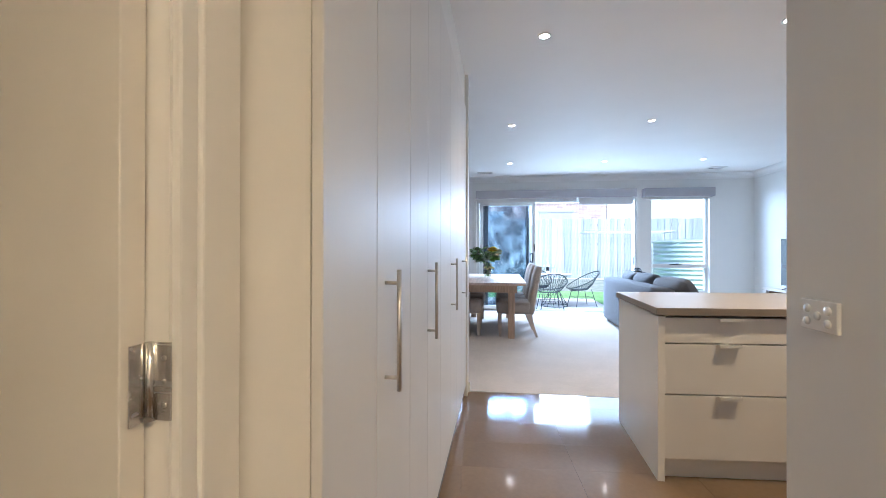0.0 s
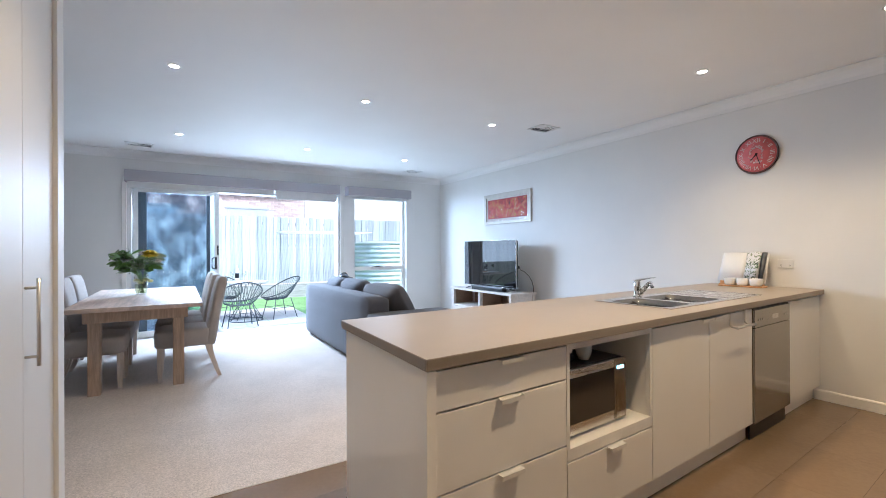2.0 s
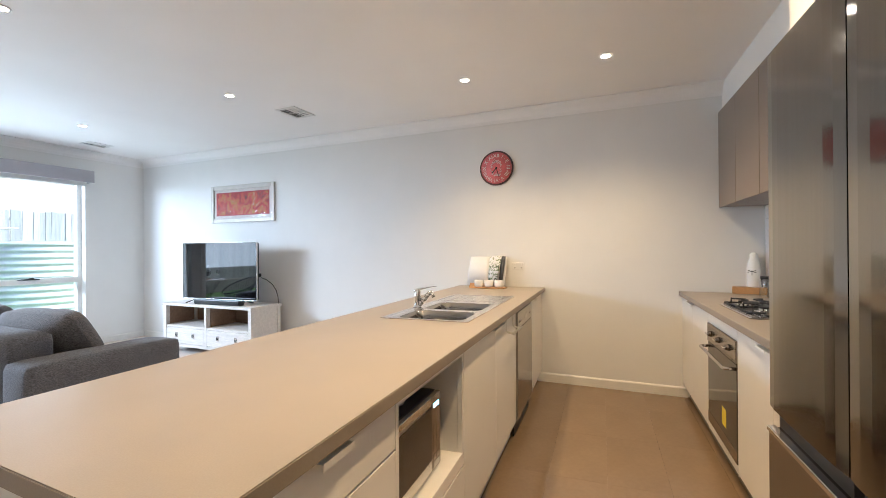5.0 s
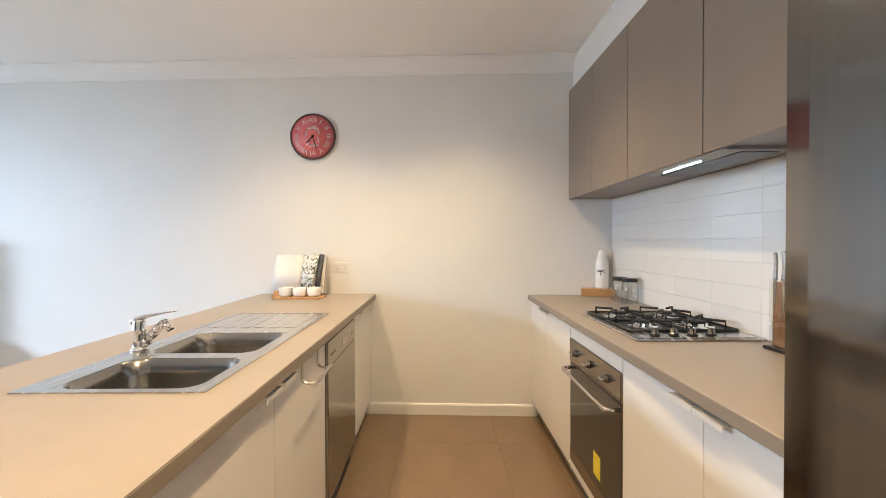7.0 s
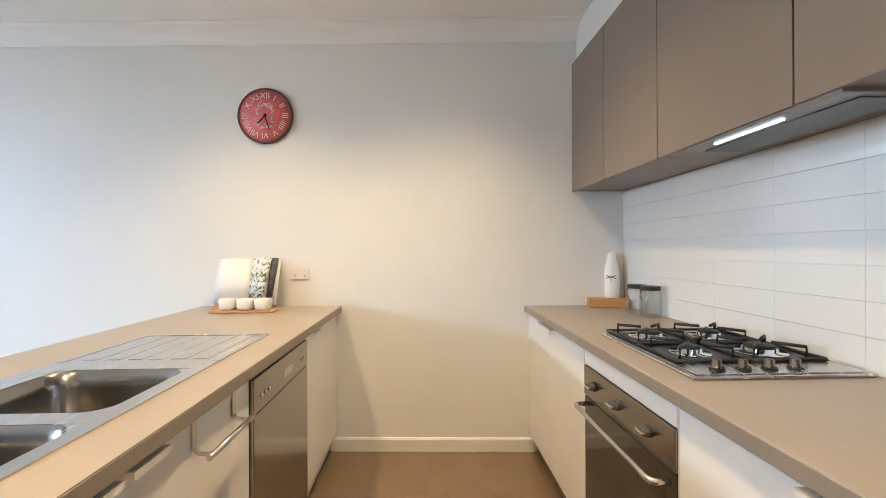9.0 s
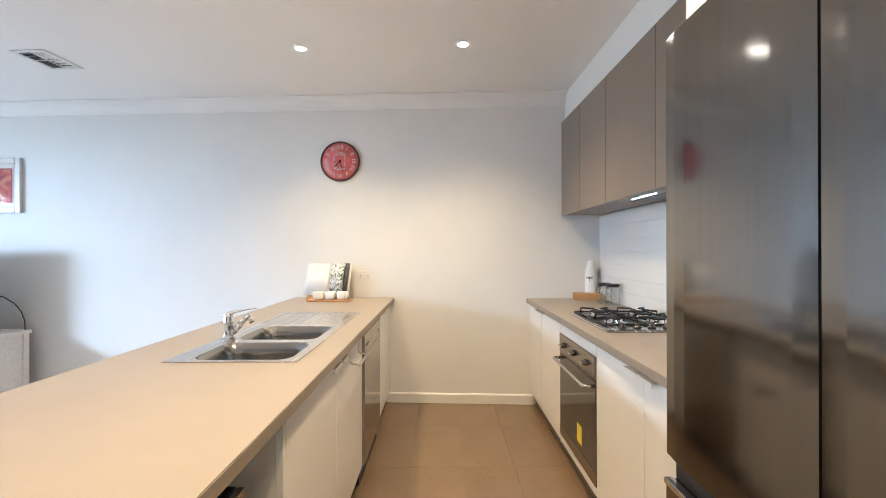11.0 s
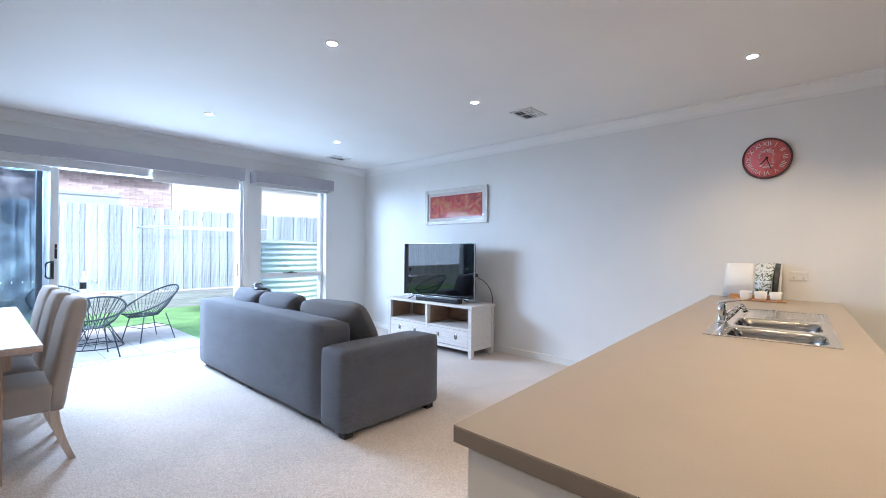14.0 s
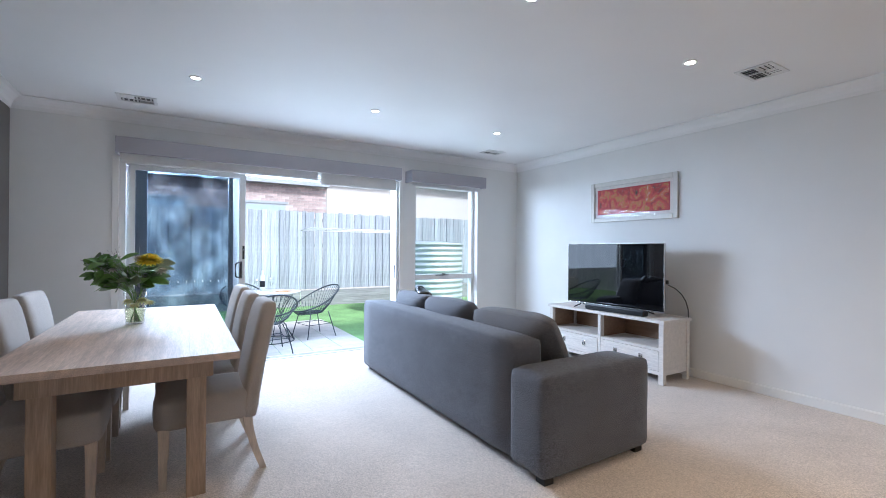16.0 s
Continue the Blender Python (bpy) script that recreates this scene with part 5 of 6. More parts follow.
for fx, fy in ((0.012, 0.0), (0.80, 0.0), (0.05, L - 0.12), (0.80, L - 0.12)):
    part("foot", Shape().box(fx, fx + 0.07, fy, fy + 0.07, 0.0, 0.045, 0.003), M_BLACK, u)
# small dark throw at the far cushion
s = Shape()
for q in range(5):
    s.soft(-0.05, 0.05, -0.06, 0.06, 0.0, 0.05, 0.01, 3, 0.02, pose(0.02 * q, 0.05 * q, 0.008 * (q % 3), 12 * q, 8, 35 * q), 0.02)
solo("scarf", s, M_BLACK, pose(2.28, 7.30, 0.845), "small black scarf tied in a bow on the sofa cushions", "scarf")
solo("scatter_cushion", Shape().pillow(0.46, 0.42, 0.17, pose(0, 0, -0.2, 0, -18, 25)), M_CUSH, pose(2.50, 7.74, 0.66), "dark grey square cushion against the far arm", "cushion")

# ---- television corner ----
SX, SY = 4.215, 6.02
SL, SD, SH = 1.50, 0.45, 0.625
u = thing("tv_stand", pose(SX, SY, 0), "whitewashed timber television stand with two open bays and drawers", "tv stand")
part("top", Shape().box(-0.015, SD + 0.01, -0.015, SL + 0.015, SH - 0.032, SH, 0.003), M_STAND, u)
for lx in (0.0, SD - 0.05):
    for ly in (0.0, SL - 0.05):
        part("leg", Shape().box(lx, lx + 0.05, ly, ly + 0.05, 0.0, SH - 0.033, 0.002), M_STAND, u)
part("divider", Shape().box(0.004, SD - 0.02, SL / 2 - 0.018, SL / 2 + 0.018, 0.09, SH - 0.033), M_STAND, u)
part("side_panel", Shape().box(0.052, SD - 0.052, 0.008, 0.024, 0.09, SH - 0.033), M_STAND, u)
part("side_panel", Shape().box(0.052, SD - 0.052, SL - 0.024, SL - 0.008, 0.09, SH - 0.033), M_STAND, u)
part("shelf", Shape().box(0.008, SD - 0.02, 0.052, SL / 2 - 0.02, 0.325, 0.35), M_STAND, u)
part("shelf", Shape().box(0.008, SD - 0.02, SL / 2 + 0.02, SL - 0.052, 0.325, 0.35), M_STAND, u)
part("rail", Shape().box(0.006, 0.03, 0.052, SL - 0.052, 0.09, 0.125), M_STAND, u)
part("back_panel", Shape().box(SD - 0.018, SD - 0.01, 0.05, SL - 0.05, 0.09, SH - 0.033), M_STANDIN, u, "bare brown timber back")
for y0 in (0.0245, SL / 2 - 0.024, SL / 2 + 0.0185, SL - 0.03):
    part("lining", Shape().box(0.06, SD - 0.02, y0, y0 + 0.0055, 0.352, SH - 0.034), M_STANDIN, u)
for y0, y1 in ((0.054, SL / 2 - 0.022), (SL / 2 + 0.022, SL - 0.054)):
    d = part("drawer_front", Shape().box(0.002, 0.024, y0, y1, 0.13, 0.32, 0.003), M_STAND, u)
    for f in (0.28, 0.72):
        yc = y0 + (y1 - y0) * f
        p = part("pull_plate", Shape().box(-0.002, 0.002, yc - 0.022, yc + 0.022, 0.205, 0.265, 0.001), M_STEEL, d, "square steel pull plate")
        part("ring", Shape().tube([(-0.005, yc - 0.012, 0.245), (-0.008, yc - 0.012, 0.222), (-0.008, yc + 0.012, 0.222), (-0.005, yc + 0.012, 0.245)], 0.003, 6), M_BLACK, p)
u = thing("television", pose(4.40, 6.74, SH + 0.001, 0, 0, -88.0), "flat screen television with black glossy screen on the timber stand", "television")
part("screen", Shape().box(-0.605, 0.605, -0.022, -0.006, 0.055, 0.745, 0.004), M_TVGLASS, u, "black glossy screen")
part("bezel", Shape().box(-0.612, -0.6055, -0.0235, 0.0, 0.048, 0.752, 0.002).box(0.6055, 0.612, -0.0235, 0.0, 0.048, 0.752, 0.002).box(-0.6055, 0.6055, -0.0235, 0.0, 0.7455, 0.752, 0.002).box(-0.6055, 0.6055, -0.0235, 0.0, 0.044, 0.0545, 0.002), M_STEEL, u, "thin silver frame")
part("back_shell", Shape().box(-0.60, 0.60, -0.005, 0.035, 0.06, 0.74, 0.012).box(-0.35, 0.35, 0.035, 0.065, 0.08, 0.40, 0.015), M_BLACK, u)
for fx in (-0.42, 0.42):
    part("foot", Shape().tube([(fx, 0.0, 0.06), (fx, -0.02, 0.03), (fx, -0.13, 0.006)], 0.007, 8).tube([(fx, 0.01, 0.06), (fx, 0.03, 0.03), (fx, 0.12, 0.006)], 0.007, 8), M_BLACK, u)
solo("soundbar", Shape().box(-0.36, 0.36, -0.045, 0.045, 0.0, 0.062, 0.012), M_BLACK, pose(4.285, 6.62, SH + 0.001, 0, 0, -88), "long black soundbar in front of the television", "soundbar")
solo("tv_cable", Shape().tube([(4.47, 6.13, 0.95), (4.52, 6.09, 0.92), (4.57, 6.05, 0.86), (4.60, 6.025, 0.79), (4.615, 6.01, 0.71), (4.62, 6.01, 0.628)], 0.005, 6), M_BLACK, Matrix(), "black cable hanging behind the television", "cable")
solo("cable_clip", Shape().box(-0.015, 0.015, -0.012, 0.012, -0.02, 0.02, 0.006), M_BLACK, pose(4.455, 6.135, 0.98), "black cable plug at the back of the television", "plug")

# framed print over the television
PY0, PY1, PZ0, PZ1 = 6.208, 7.345, 1.65, 2.148
u = thing("framed_picture", pose(EAST - 0.001, (PY0 + PY1) / 2, (PZ0 + PZ1) / 2, 0, 0, -90), "wide framed red abstract print in a champagne frame", "picture")
hw, hh = (PY1 - PY0) / 2, (PZ1 - PZ0) / 2
M_CHAMP = mat("champagne_frame", (0.60, 0.565, 0.52), 0.42, 0.1, vary=0.06, scale=20)
fr = Shape()
for a, b in (((-hw, -hw + 0.055), (-hh, hh)), ((hw - 0.055, hw), (-hh, hh))):
    fr.box(a[0], a[1], -0.026, 0.0, b[0], b[1], 0.006)
for z0, z1 in ((-hh, -hh + 0.055), (hh - 0.055, hh)):
    fr.box(-hw + 0.055, hw - 0.055, -0.026, 0.0, z0, z1, 0.006)
part("frame", fr, M_CHAMP, u)
part("mat_board", Shape().box(-hw + 0.054, hw - 0.054, -0.008, -0.003, -hh + 0.054, hh - 0.054), mat("mat_board", (0.72, 0.66, 0.62), 0.8), u, "pale mat board")
part("inner_slip", Shape().box(-hw + 0.093, hw - 0.093, -0.0095, -0.0082, -hh + 0.093, hh - 0.093), mat("crimson_slip", (0.40, 0.03, 0.05), 0.5), u)


def print_material():
    m = mat("red_abstract_print", (0.45, 0.05, 0.045), 0.6, vary=0.4, scale=9)
    nt = m.node_tree
    b = nt.nodes["Principled BSDF"]
    co = nt.nodes["Texture Coordinate"]
    v = nt.nodes.new("ShaderNodeTexNoise")
    v.inputs["Scale"].default_value = 7.0
    v.inputs["Distortion"].default_value = 1.6
    nt.links.new(co.outputs["Object"], v.inputs["Vector"])
    r = nt.nodes.new("ShaderNodeValToRGB")
    e = r.color_ramp.elements
    e[0].position, e[0].color = 0.30, (0.10, 0.07, 0.05, 1)
    e[1].position, e[1].color = 0.75, (0.55, 0.45, 0.32, 1)
    for p, c in ((0.42, (0.42, 0.05, 0.05, 1)), (0.52, (0.60, 0.09, 0.07, 1)), (0.60, (0.45, 0.22, 0.06, 1)), (0.66, (0.62, 0.12, 0.10, 1))):
        n = e.new(p)
        n.color = c
    nt.links.new(v.outputs["Fac"], r.inputs[0])
    nt.links.new(r.outputs[0], b.inputs["Base Color"])
    return m


part("print", Shape().box(-hw + 0.105, hw - 0.105, -0.0108, -0.0096, -hh + 0.105, hh - 0.105), print_material(), u, "red and ochre abstract print")
g = part("glazing", Shape().box(-hw + 0.05, hw - 0.05, -0.0150, -0.0140, -hh + 0.05, hh - 0.05), M_PICGLASS, u, "reflective picture glass")
g.visible_shadow = False

# ---- dining ----
TX0, TX1, TY0, TY1, TZ = -0.475, 0.52, 6.01, 8.18, 0.765
u = thing("dining_table", pose((TX0 + TX1) / 2, TY0, 0), "limed timber dining table with square legs", "table")
TW, TL = (TX1 - TX0) / 2, TY1 - TY0
nb = 9
for n in range(nb):
    x0, x1 = -TW + 2 * TW * n / nb, -TW + 2 * TW * (n + 1) / nb
    part("plank", Shape().box(x0, x1 - 0.0002, 0.0, TL, TZ - 0.036, TZ, 0.0004, seg=1), M_TABLE, u)
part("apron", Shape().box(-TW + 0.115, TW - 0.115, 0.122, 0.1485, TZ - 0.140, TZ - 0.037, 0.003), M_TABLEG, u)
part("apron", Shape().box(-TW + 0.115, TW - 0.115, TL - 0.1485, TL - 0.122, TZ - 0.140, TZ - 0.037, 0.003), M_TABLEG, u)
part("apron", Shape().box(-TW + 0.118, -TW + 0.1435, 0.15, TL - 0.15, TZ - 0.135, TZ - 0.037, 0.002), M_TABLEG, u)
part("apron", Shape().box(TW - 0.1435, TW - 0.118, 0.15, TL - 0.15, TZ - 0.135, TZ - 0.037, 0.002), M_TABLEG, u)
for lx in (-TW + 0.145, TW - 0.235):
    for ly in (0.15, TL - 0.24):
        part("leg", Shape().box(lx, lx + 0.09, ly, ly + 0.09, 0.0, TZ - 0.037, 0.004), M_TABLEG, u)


def dining_chair(m):
    """High-backed upholstered chair; its front looks along +x."""
    u = thing("dining_chair", m, "beige linen upholstered high-back dining chair with limed wooden legs", "chair", "chairs round the dining table")
    part("seat", Shape().soft(-0.02, 0.46, -0.225, 0.225, 0.315, 0.485, 0.012, 7, 0.028), M_LINEN, u)
    s = Shape()
    b2 = Shape().soft(-0.045, 0.045, -0.225, 0.225, 0.0, 0.66, 0.008, 10, 0.03)
    for v in b2.bm.verts:
        t = max(0.0, v.co.z / 0.66)
        v.co.x -= 0.115 * t ** 1.3
        v.co.y *= 1.0 - 0.06 * t ** 6
    tmp = b2.mesh("tmp", M_LINEN)
    s.bm.from_mesh(tmp)
    bpy.data.meshes.remove(tmp)
    bmesh.ops.transform(s.bm, matrix=Matrix.Translation((0.0, 0, 0.31)), verts=s.bm.verts[:])
    part("backrest", s, M_LINEN, u)
    for fx, fy, dx in ((0.42, -0.195, 0.0), (0.42, 0.195, 0.0), (0.01, -0.195, -0.09), (0.01, 0.195, -0.09)):
        g = Shape()
        rings = []
        for q in range(5):
            t = q / 4
            hw2 = 0.024 - 0.007 * t
            cx, z = fx + dx * t ** 1.5, 0.33 * (1 - t)
            rings.append([g.bm.verts.new((cx + sx * hw2, fy + sy * hw2, z)) for sx, sy in ((1, 1), (-1, 1), (-1, -1), (1, -1))])
        for a, b in zip(rings, rings[1:]):
            for j in range(4):
                g.bm.faces.new((a[j], a[(j + 1) % 4], b[(j + 1) % 4], b[j]))
        g.bm.faces.new(rings[0])
        g.bm.faces.new(rings[-1])
        part("leg", g, M_CHLEG, u)
    return u


ch = dining_chair(pose(0.60, 6.50, 0, 0, 0, 180))
for cy in (7.06, 7.63):
    copy_thing(ch, pose(0.585, cy, 0, 0, 0, 180 + (cy - 7) * 3))
for cy in (6.50, 7.06, 7.63):
    copy_thing(ch, pose(-0.545, cy, 0, 0, 0, (7 - cy) * 3))

# vase of flowers
u = thing("flower_vase", pose(-0.02, 7.25, TZ), "glass vase of yellow and white flowers on the table", "vase")
part("vase", Shape().lathe([(0, 0.002), (0.050, 0.0), (0.055, 0.01), (0.070, 0.22), (0.0675, 0.22), (0.052, 0.014), (0, 0.012)], None, 32), M_GLASSWARE, u, "clear glass vase")
part("water", Shape().lathe([(0, 0.0145), (0.0505, 0.0145), (0.058, 0.11), (0, 0.11)], None, 28), M_WATER, u)
rnd = random.Random(11)
stems, leaves, pale, twigs = Shape(), Shape(), Shape(), Shape()


def leaf(s, p, d, ln, wd, bend, roll=0.0):
    d = d.normalized()
    side = d.cross(Vector((0, 0, 1)))
    if side.length < 0.1:
        side = Vector((1, 0, 0))
    side = Matrix.Rotation(roll, 3, d) @ side.normalized()
    up = side.cross(d).normalized()
    rows = []
    for q in range(6):
        t = q / 5
        w = wd * math.sin(math.pi * min(1, t * 0.94 + 0.04)) ** 0.8
        c = p + d * ln * t - Vector((0, 0, 1)) * bend * t * t
        rows.append((s.bm.verts.new(c - side * w + up * w * 0.35), s.bm.verts.new(c), s.bm.verts.new(c + side * w + up * w * 0.35)))
    for a, b in zip(rows, rows[1:]):
        for j in range(2):
            f = s.bm.faces.new((a[j], a[j + 1], b[j + 1], b[j]))
            f.smooth = True


tips = []
for n in range(30):
    a = rnd.uniform(0, 2 * math.pi)
    rr = rnd.uniform(0.04, 0.21)
    z = 0.28 + rnd.uniform(0.03, 0.19) - 0.22 * max(0, rr - 0.12)
    tip = Vector((rr * math.cos(a) - 0.075, rr * math.sin(a) + 0.04, z + 0.02))
    base = Vector((-0.03 * math.cos(a), -0.03 * math.sin(a), 0.016))
    mid = Vector((0.035 * math.cos(a), 0.035 * math.sin(a), 0.21))
    stems.tube([base, mid, tip], 0.0022, 5)
    tips.append((tip, a))
    for q in range(4):
        t = rnd.uniform(0.25, 1.0)
        p = mid.lerp(tip, t)
        aa = a + rnd.gauss(0, 0.9)
        dirv = Vector((math.cos(aa), math.sin(aa), rnd.uniform(-0.25, 0.7)))
        leaf(leaves if n % 3 else pale, p, dirv, rnd.uniform(0.09, 0.145), rnd.uniform(0.028, 0.040), rnd.uniform(0.0, 0.04), rnd.uniform(-1.3, 1.3))
for n in range(26):
    a = rnd.uniform(0, 2 * math.pi)
    tip = Vector((rnd.uniform(0.08, 0.27) * math.cos(a) - 0.06, rnd.uniform(0.08, 0.27) * math.sin(a) + 0.03, rnd.uniform(0.38, 0.54)))
    mid = Vector((0.04 * math.cos(a), 0.04 * math.sin(a), 0.25))
    twigs.tube([mid, tip], 0.001, 4)
    for q in range(10):
        p = mid.lerp(tip, rnd.uniform(0.6, 1.0)) + Vector((rnd.gauss(0, 0.014), rnd.gauss(0, 0.014), rnd.gauss(0, 0.012)))
        twigs.lathe([(0, -0.004), (0.004, 0), (0, 0.004)], Matrix.Translation(p), 5)
part("stems", stems, M_GREEN, u)
part("leaves", leaves, M_GREEN, u, "glossy green leaves")
part("pale_leaves", pale, M_PALELEAF, u, "sage green leaves")
part("twigs", twigs, mat("dried_filler", (0.34, 0.32, 0.33), 0.7, vary=0.3, scale=60), u, "fine greyish filler flowers")


def bloom(p, r, material, n, label):
    s = Shape()
    tilt = Matrix.Rotation(radians(22), 3, "X")
    for layer in range(4):
        for q in range(n):
            a = 2 * math.pi * (q + 0.5 * layer) / n + rnd.uniform(-0.08, 0.08)
            el = 0.1 + 0.33 * layer
            leaf(s, p, tilt @ Vector((math.cos(a) * math.cos(el), math.sin(a) * math.cos(el), math.sin(el))), r * (1 - 0.12 * layer), r * 0.17, 0.012)
    part("bloom", s, material, u, label)


bloom(Vector((0.085, -0.085, 0.44)), 0.09, M_YELLOW, 22, "yellow chrysanthemum")
bloom(Vector((0.02, -0.06, 0.455)), 0.045, M_WHITEP, 14, "cream flower")
bloom(Vector((0.155, -0.03, 0.365)), 0.05, M_WHITEP, 12, "cream flower")
M_PALEYEL = mat("pale_yellow_petal", (0.78, 0.74, 0.34), 0.6, vary=0.12, scale=60)
for bx, by, bz, br in ((0.045, -0.060, 0.165, 0.046), (-0.035, -0.050, 0.160, 0.042), (0.085, -0.055, 0.150, 0.036), (0.0, -0.066, 0.135, 0.038)):
    bloom(Vector((bx, by, bz)), br, M_PALEYEL, 12, "pale yellow flower at the rim of the water")
bloom(Vector((-0.12, -0.08, 0.38)), 0.035, M_WHITEP, 10, "cream flower")

# ---- outdoors ----
GZ = -0.06
M_GRASS = mat("artificial_turf", (0.19, 0.35, 0.125), 0.9, vary=0.2, scale=3, bump=0.9, bscale=220, fine=0.4)
M_PAVER = mat("concrete_paver", (0.50, 0.47, 0.44), 0.8, vary=0.08, scale=5, fine=0.08, bscale=70, perpiece=0.07)
M_FENCE = mat("weathered_paling", (0.37, 0.40, 0.43), 0.85, vary=0.25, scale=5, stretch=(6, 6, 0.5), fine=0.18, bscale=40, perpiece=0.22)
M_SLEEPER = mat("grey_sleeper", (0.31, 0.315, 0.31), 0.85, vary=0.2, scale=6, stretch=(0.5, 6, 6), perpiece=0.1)
M_BRICK = mat("red_brick", (0.56, 0.45, 0.42), 0.85, vary=0.2, scale=9, fine=0.12, bscale=60, perpiece=0.25)
M_MORTAR = mat("mortar", (0.58, 0.55, 0.52), 0.9, vary=0.1)
M_RENDER = mat("cream_render", (0.66, 0.63, 0.58), 0.8, vary=0.04, scale=2, bump=0.2, bscale=120)
M_ROOF = mat("roof_tile", (0.24, 0.13, 0.10), 0.7, vary=0.2, scale=5, perpiece=0.2)
M_TANK = mat("corrugated_steel", (0.45, 0.50, 0.52), 0.45, 0.25, vary=0.05, scale=4)
M_ROPE = mat("black_cord", (0.05, 0.062, 0.075), 0.5, vary=0.1)
M_GUTTER = mat("grey_gutter", (0.42, 0.46, 0.48), 0.4, vary=0.03)
setting("ground", Shape().box(-300, 300, NORTH + 0.25, 600, -0.4, GZ - 0.03).box(-300, -2.4, -300, NORTH + 0.25, -0.4, GZ - 0.03).box(5.4, 300, -300, NORTH + 0.25, -0.4, GZ - 0.03), mat("bare_soil", (0.20, 0.16, 0.12), 0.95, vary=0.2, scale=2))
setting("lawn", Shape().box(-4.5, 9.5, NORTH + 0.27, 13.95, GZ - 0.03, GZ - 0.004), M_GRASS, "bright green artificial lawn")
setting("step", Shape().box(SL0, SL1, NORTH + 0.205, NORTH + 0.27, -0.2, -0.012), M_MORTAR)
# corrugated tank
u = thing("water_tank", pose(4.90, 11.95, GZ - 0.005), "round corrugated steel rainwater tank on the lawn", "water tank")
s = Shape()
nz, hgt, rad = 104, 1.48, 0.78
rows = []
for i in range(nz + 1):
    z = hgt * i / nz
    r = rad + 0.014 * math.sin(2 * math.pi * z / 0.112)
    rows.append([s.bm.verts.new((r * math.cos(2 * math.pi * q / 48), r * math.sin(2 * math.pi * q / 48), z)) for q in range(48)])
for ra, rb in zip(rows, rows[1:]):
    for q in range(48):
        s.bm.faces.new((ra[q], ra[(q + 1) % 48], rb[(q + 1) % 48], rb[q])).smooth = True
part("wall", s, M_TANK, u)
part("lid", Shape().lathe([(0, hgt + 0.07), (0.3, hgt + 0.06), (rad + 0.01, hgt + 0.012), (rad + 0.02, hgt), (rad + 0.02, hgt - 0.02), (0, hgt - 0.02)], None, 48), M_TANK, u)

# fences
for side in range(2):
    if side == 0:
        fm, ln, lab = pose(-4.5, 14.0, 0), 14.0, "tall weathered timber paling fence along the back of the yard"
    else:
        fm, ln, lab = pose(9.5, 14.0, 0, 0, 0, -90), 5.0, "weathered timber paling fence at the side of the yard"
    u = thing("fence", fm, lab, "fence")
    for n in range(2):
        part("sleeper", Shape().box(0, ln, -0.04, 0.04, GZ - 0.03 + 0.2 * n, GZ + 0.165 + 0.2 * n, 0.006), M_SLEEPER, u)
    for z in (0.65, 1.35, 1.95):
        part("rail", Shape().box(0, ln, 0.03, 0.07, z, z + 0.07), M_SLEEPER, u)
    pal = [Shape().box(-0.052, 0.052, -0.008, 0.008, 0.34, 2.17 + dz, 0.002, seg=1).mesh("paling", M_FENCE) for dz in (-0.012, 0.0, 0.014)]
    n = int(ln / 0.098)
    rr = random.Random(5 + side)
    for q in range(n):
        p = new("paling", pal[rr.randrange(3)])
        p.parent = u
        p.matrix_local = pose(0.05 + q * 0.098, 0.012 if q % 2 else -0.004, 0, rr.uniform(-0.4, 0.4), rr.uniform(-0.5, 0.5), 0)
u = thing("fence", pose(-4.5, 9.1, 0, 0, 0, 90), "weathered timber paling fence on the near side boundary", "fence")
part("paling_sheet", Shape().box(0, 5.0, -0.02, 0.02, GZ - 0.03, 2.15), M_FENCE, u)

# neighbour's house behind the fence
u = thing("neighbour_house", pose(0, 18.0, 0), "red brick neighbouring house with tiled roof behind the fence", "house")
bw = part("wall", Shape().box(-12, 4.35, 0.012, 0.3, -0.1, 3.36), M_MORTAR, u, "brick wall")
part("rendered_wall", Shape().box(4.36, 16, -0.02, 0.3, -0.1, 3.75), M_RENDER, u, "pale rendered wall")
part("eave", Shape().box(-12.4, 4.40, -0.16, 0.25, 3.365, 3.40).box(-12.4, 4.40, -0.24, -0.16, 3.34, 3.47, 0.01), M_GUTTER, u, "grey gutter and eave")
part("fascia", Shape().box(4.38, 16.2, -0.36, 0.0, 3.76, 3.90, 0.01), M_GUTTER, u)
rf = part("roof", Shape().quad((-12.4, -0.2, 3.44), (4.4, -0.2, 3.44), (2.0, 4.0, 5.2), (-12.4, 4.0, 5.2)), M_ROOF, u)
rt = Shape()
for r in range(9):
    y = -0.20 + r * 0.32
    z = 3.46 + r * 0.125
    for c in range(44):
        x = -9.0 + c * 0.30 + (0.15 if r % 2 else 0)
        if x < 4.2 - r * 0.17:
            rt.box(x, x + 0.29, 0, 0.36, -0.015, 0.015, 0, pose(0, y, z, 21))
o = part("roof_tiles", rt, M_ROOF, rf)
tagged(o, "", "", "", "stuff")
for wx0, wx1 in ((1.75, 3.05), (-0.9, 0.3)):
    w = part("window", Shape().box(wx0, wx1, -0.01, 0.0115, 1.2, 2.72).box(wx0 - 0.06, wx1 + 0.06, -0.03, 0.0, 2.72, 2.79), M_GUTTER, u)
    part("pane", Shape().box(wx0 + 0.06, wx1 - 0.06, -0.016, -0.011, 1.25, 2.66), mat("pale_pane", (0.42, 0.52, 0.58), 0.1), w)
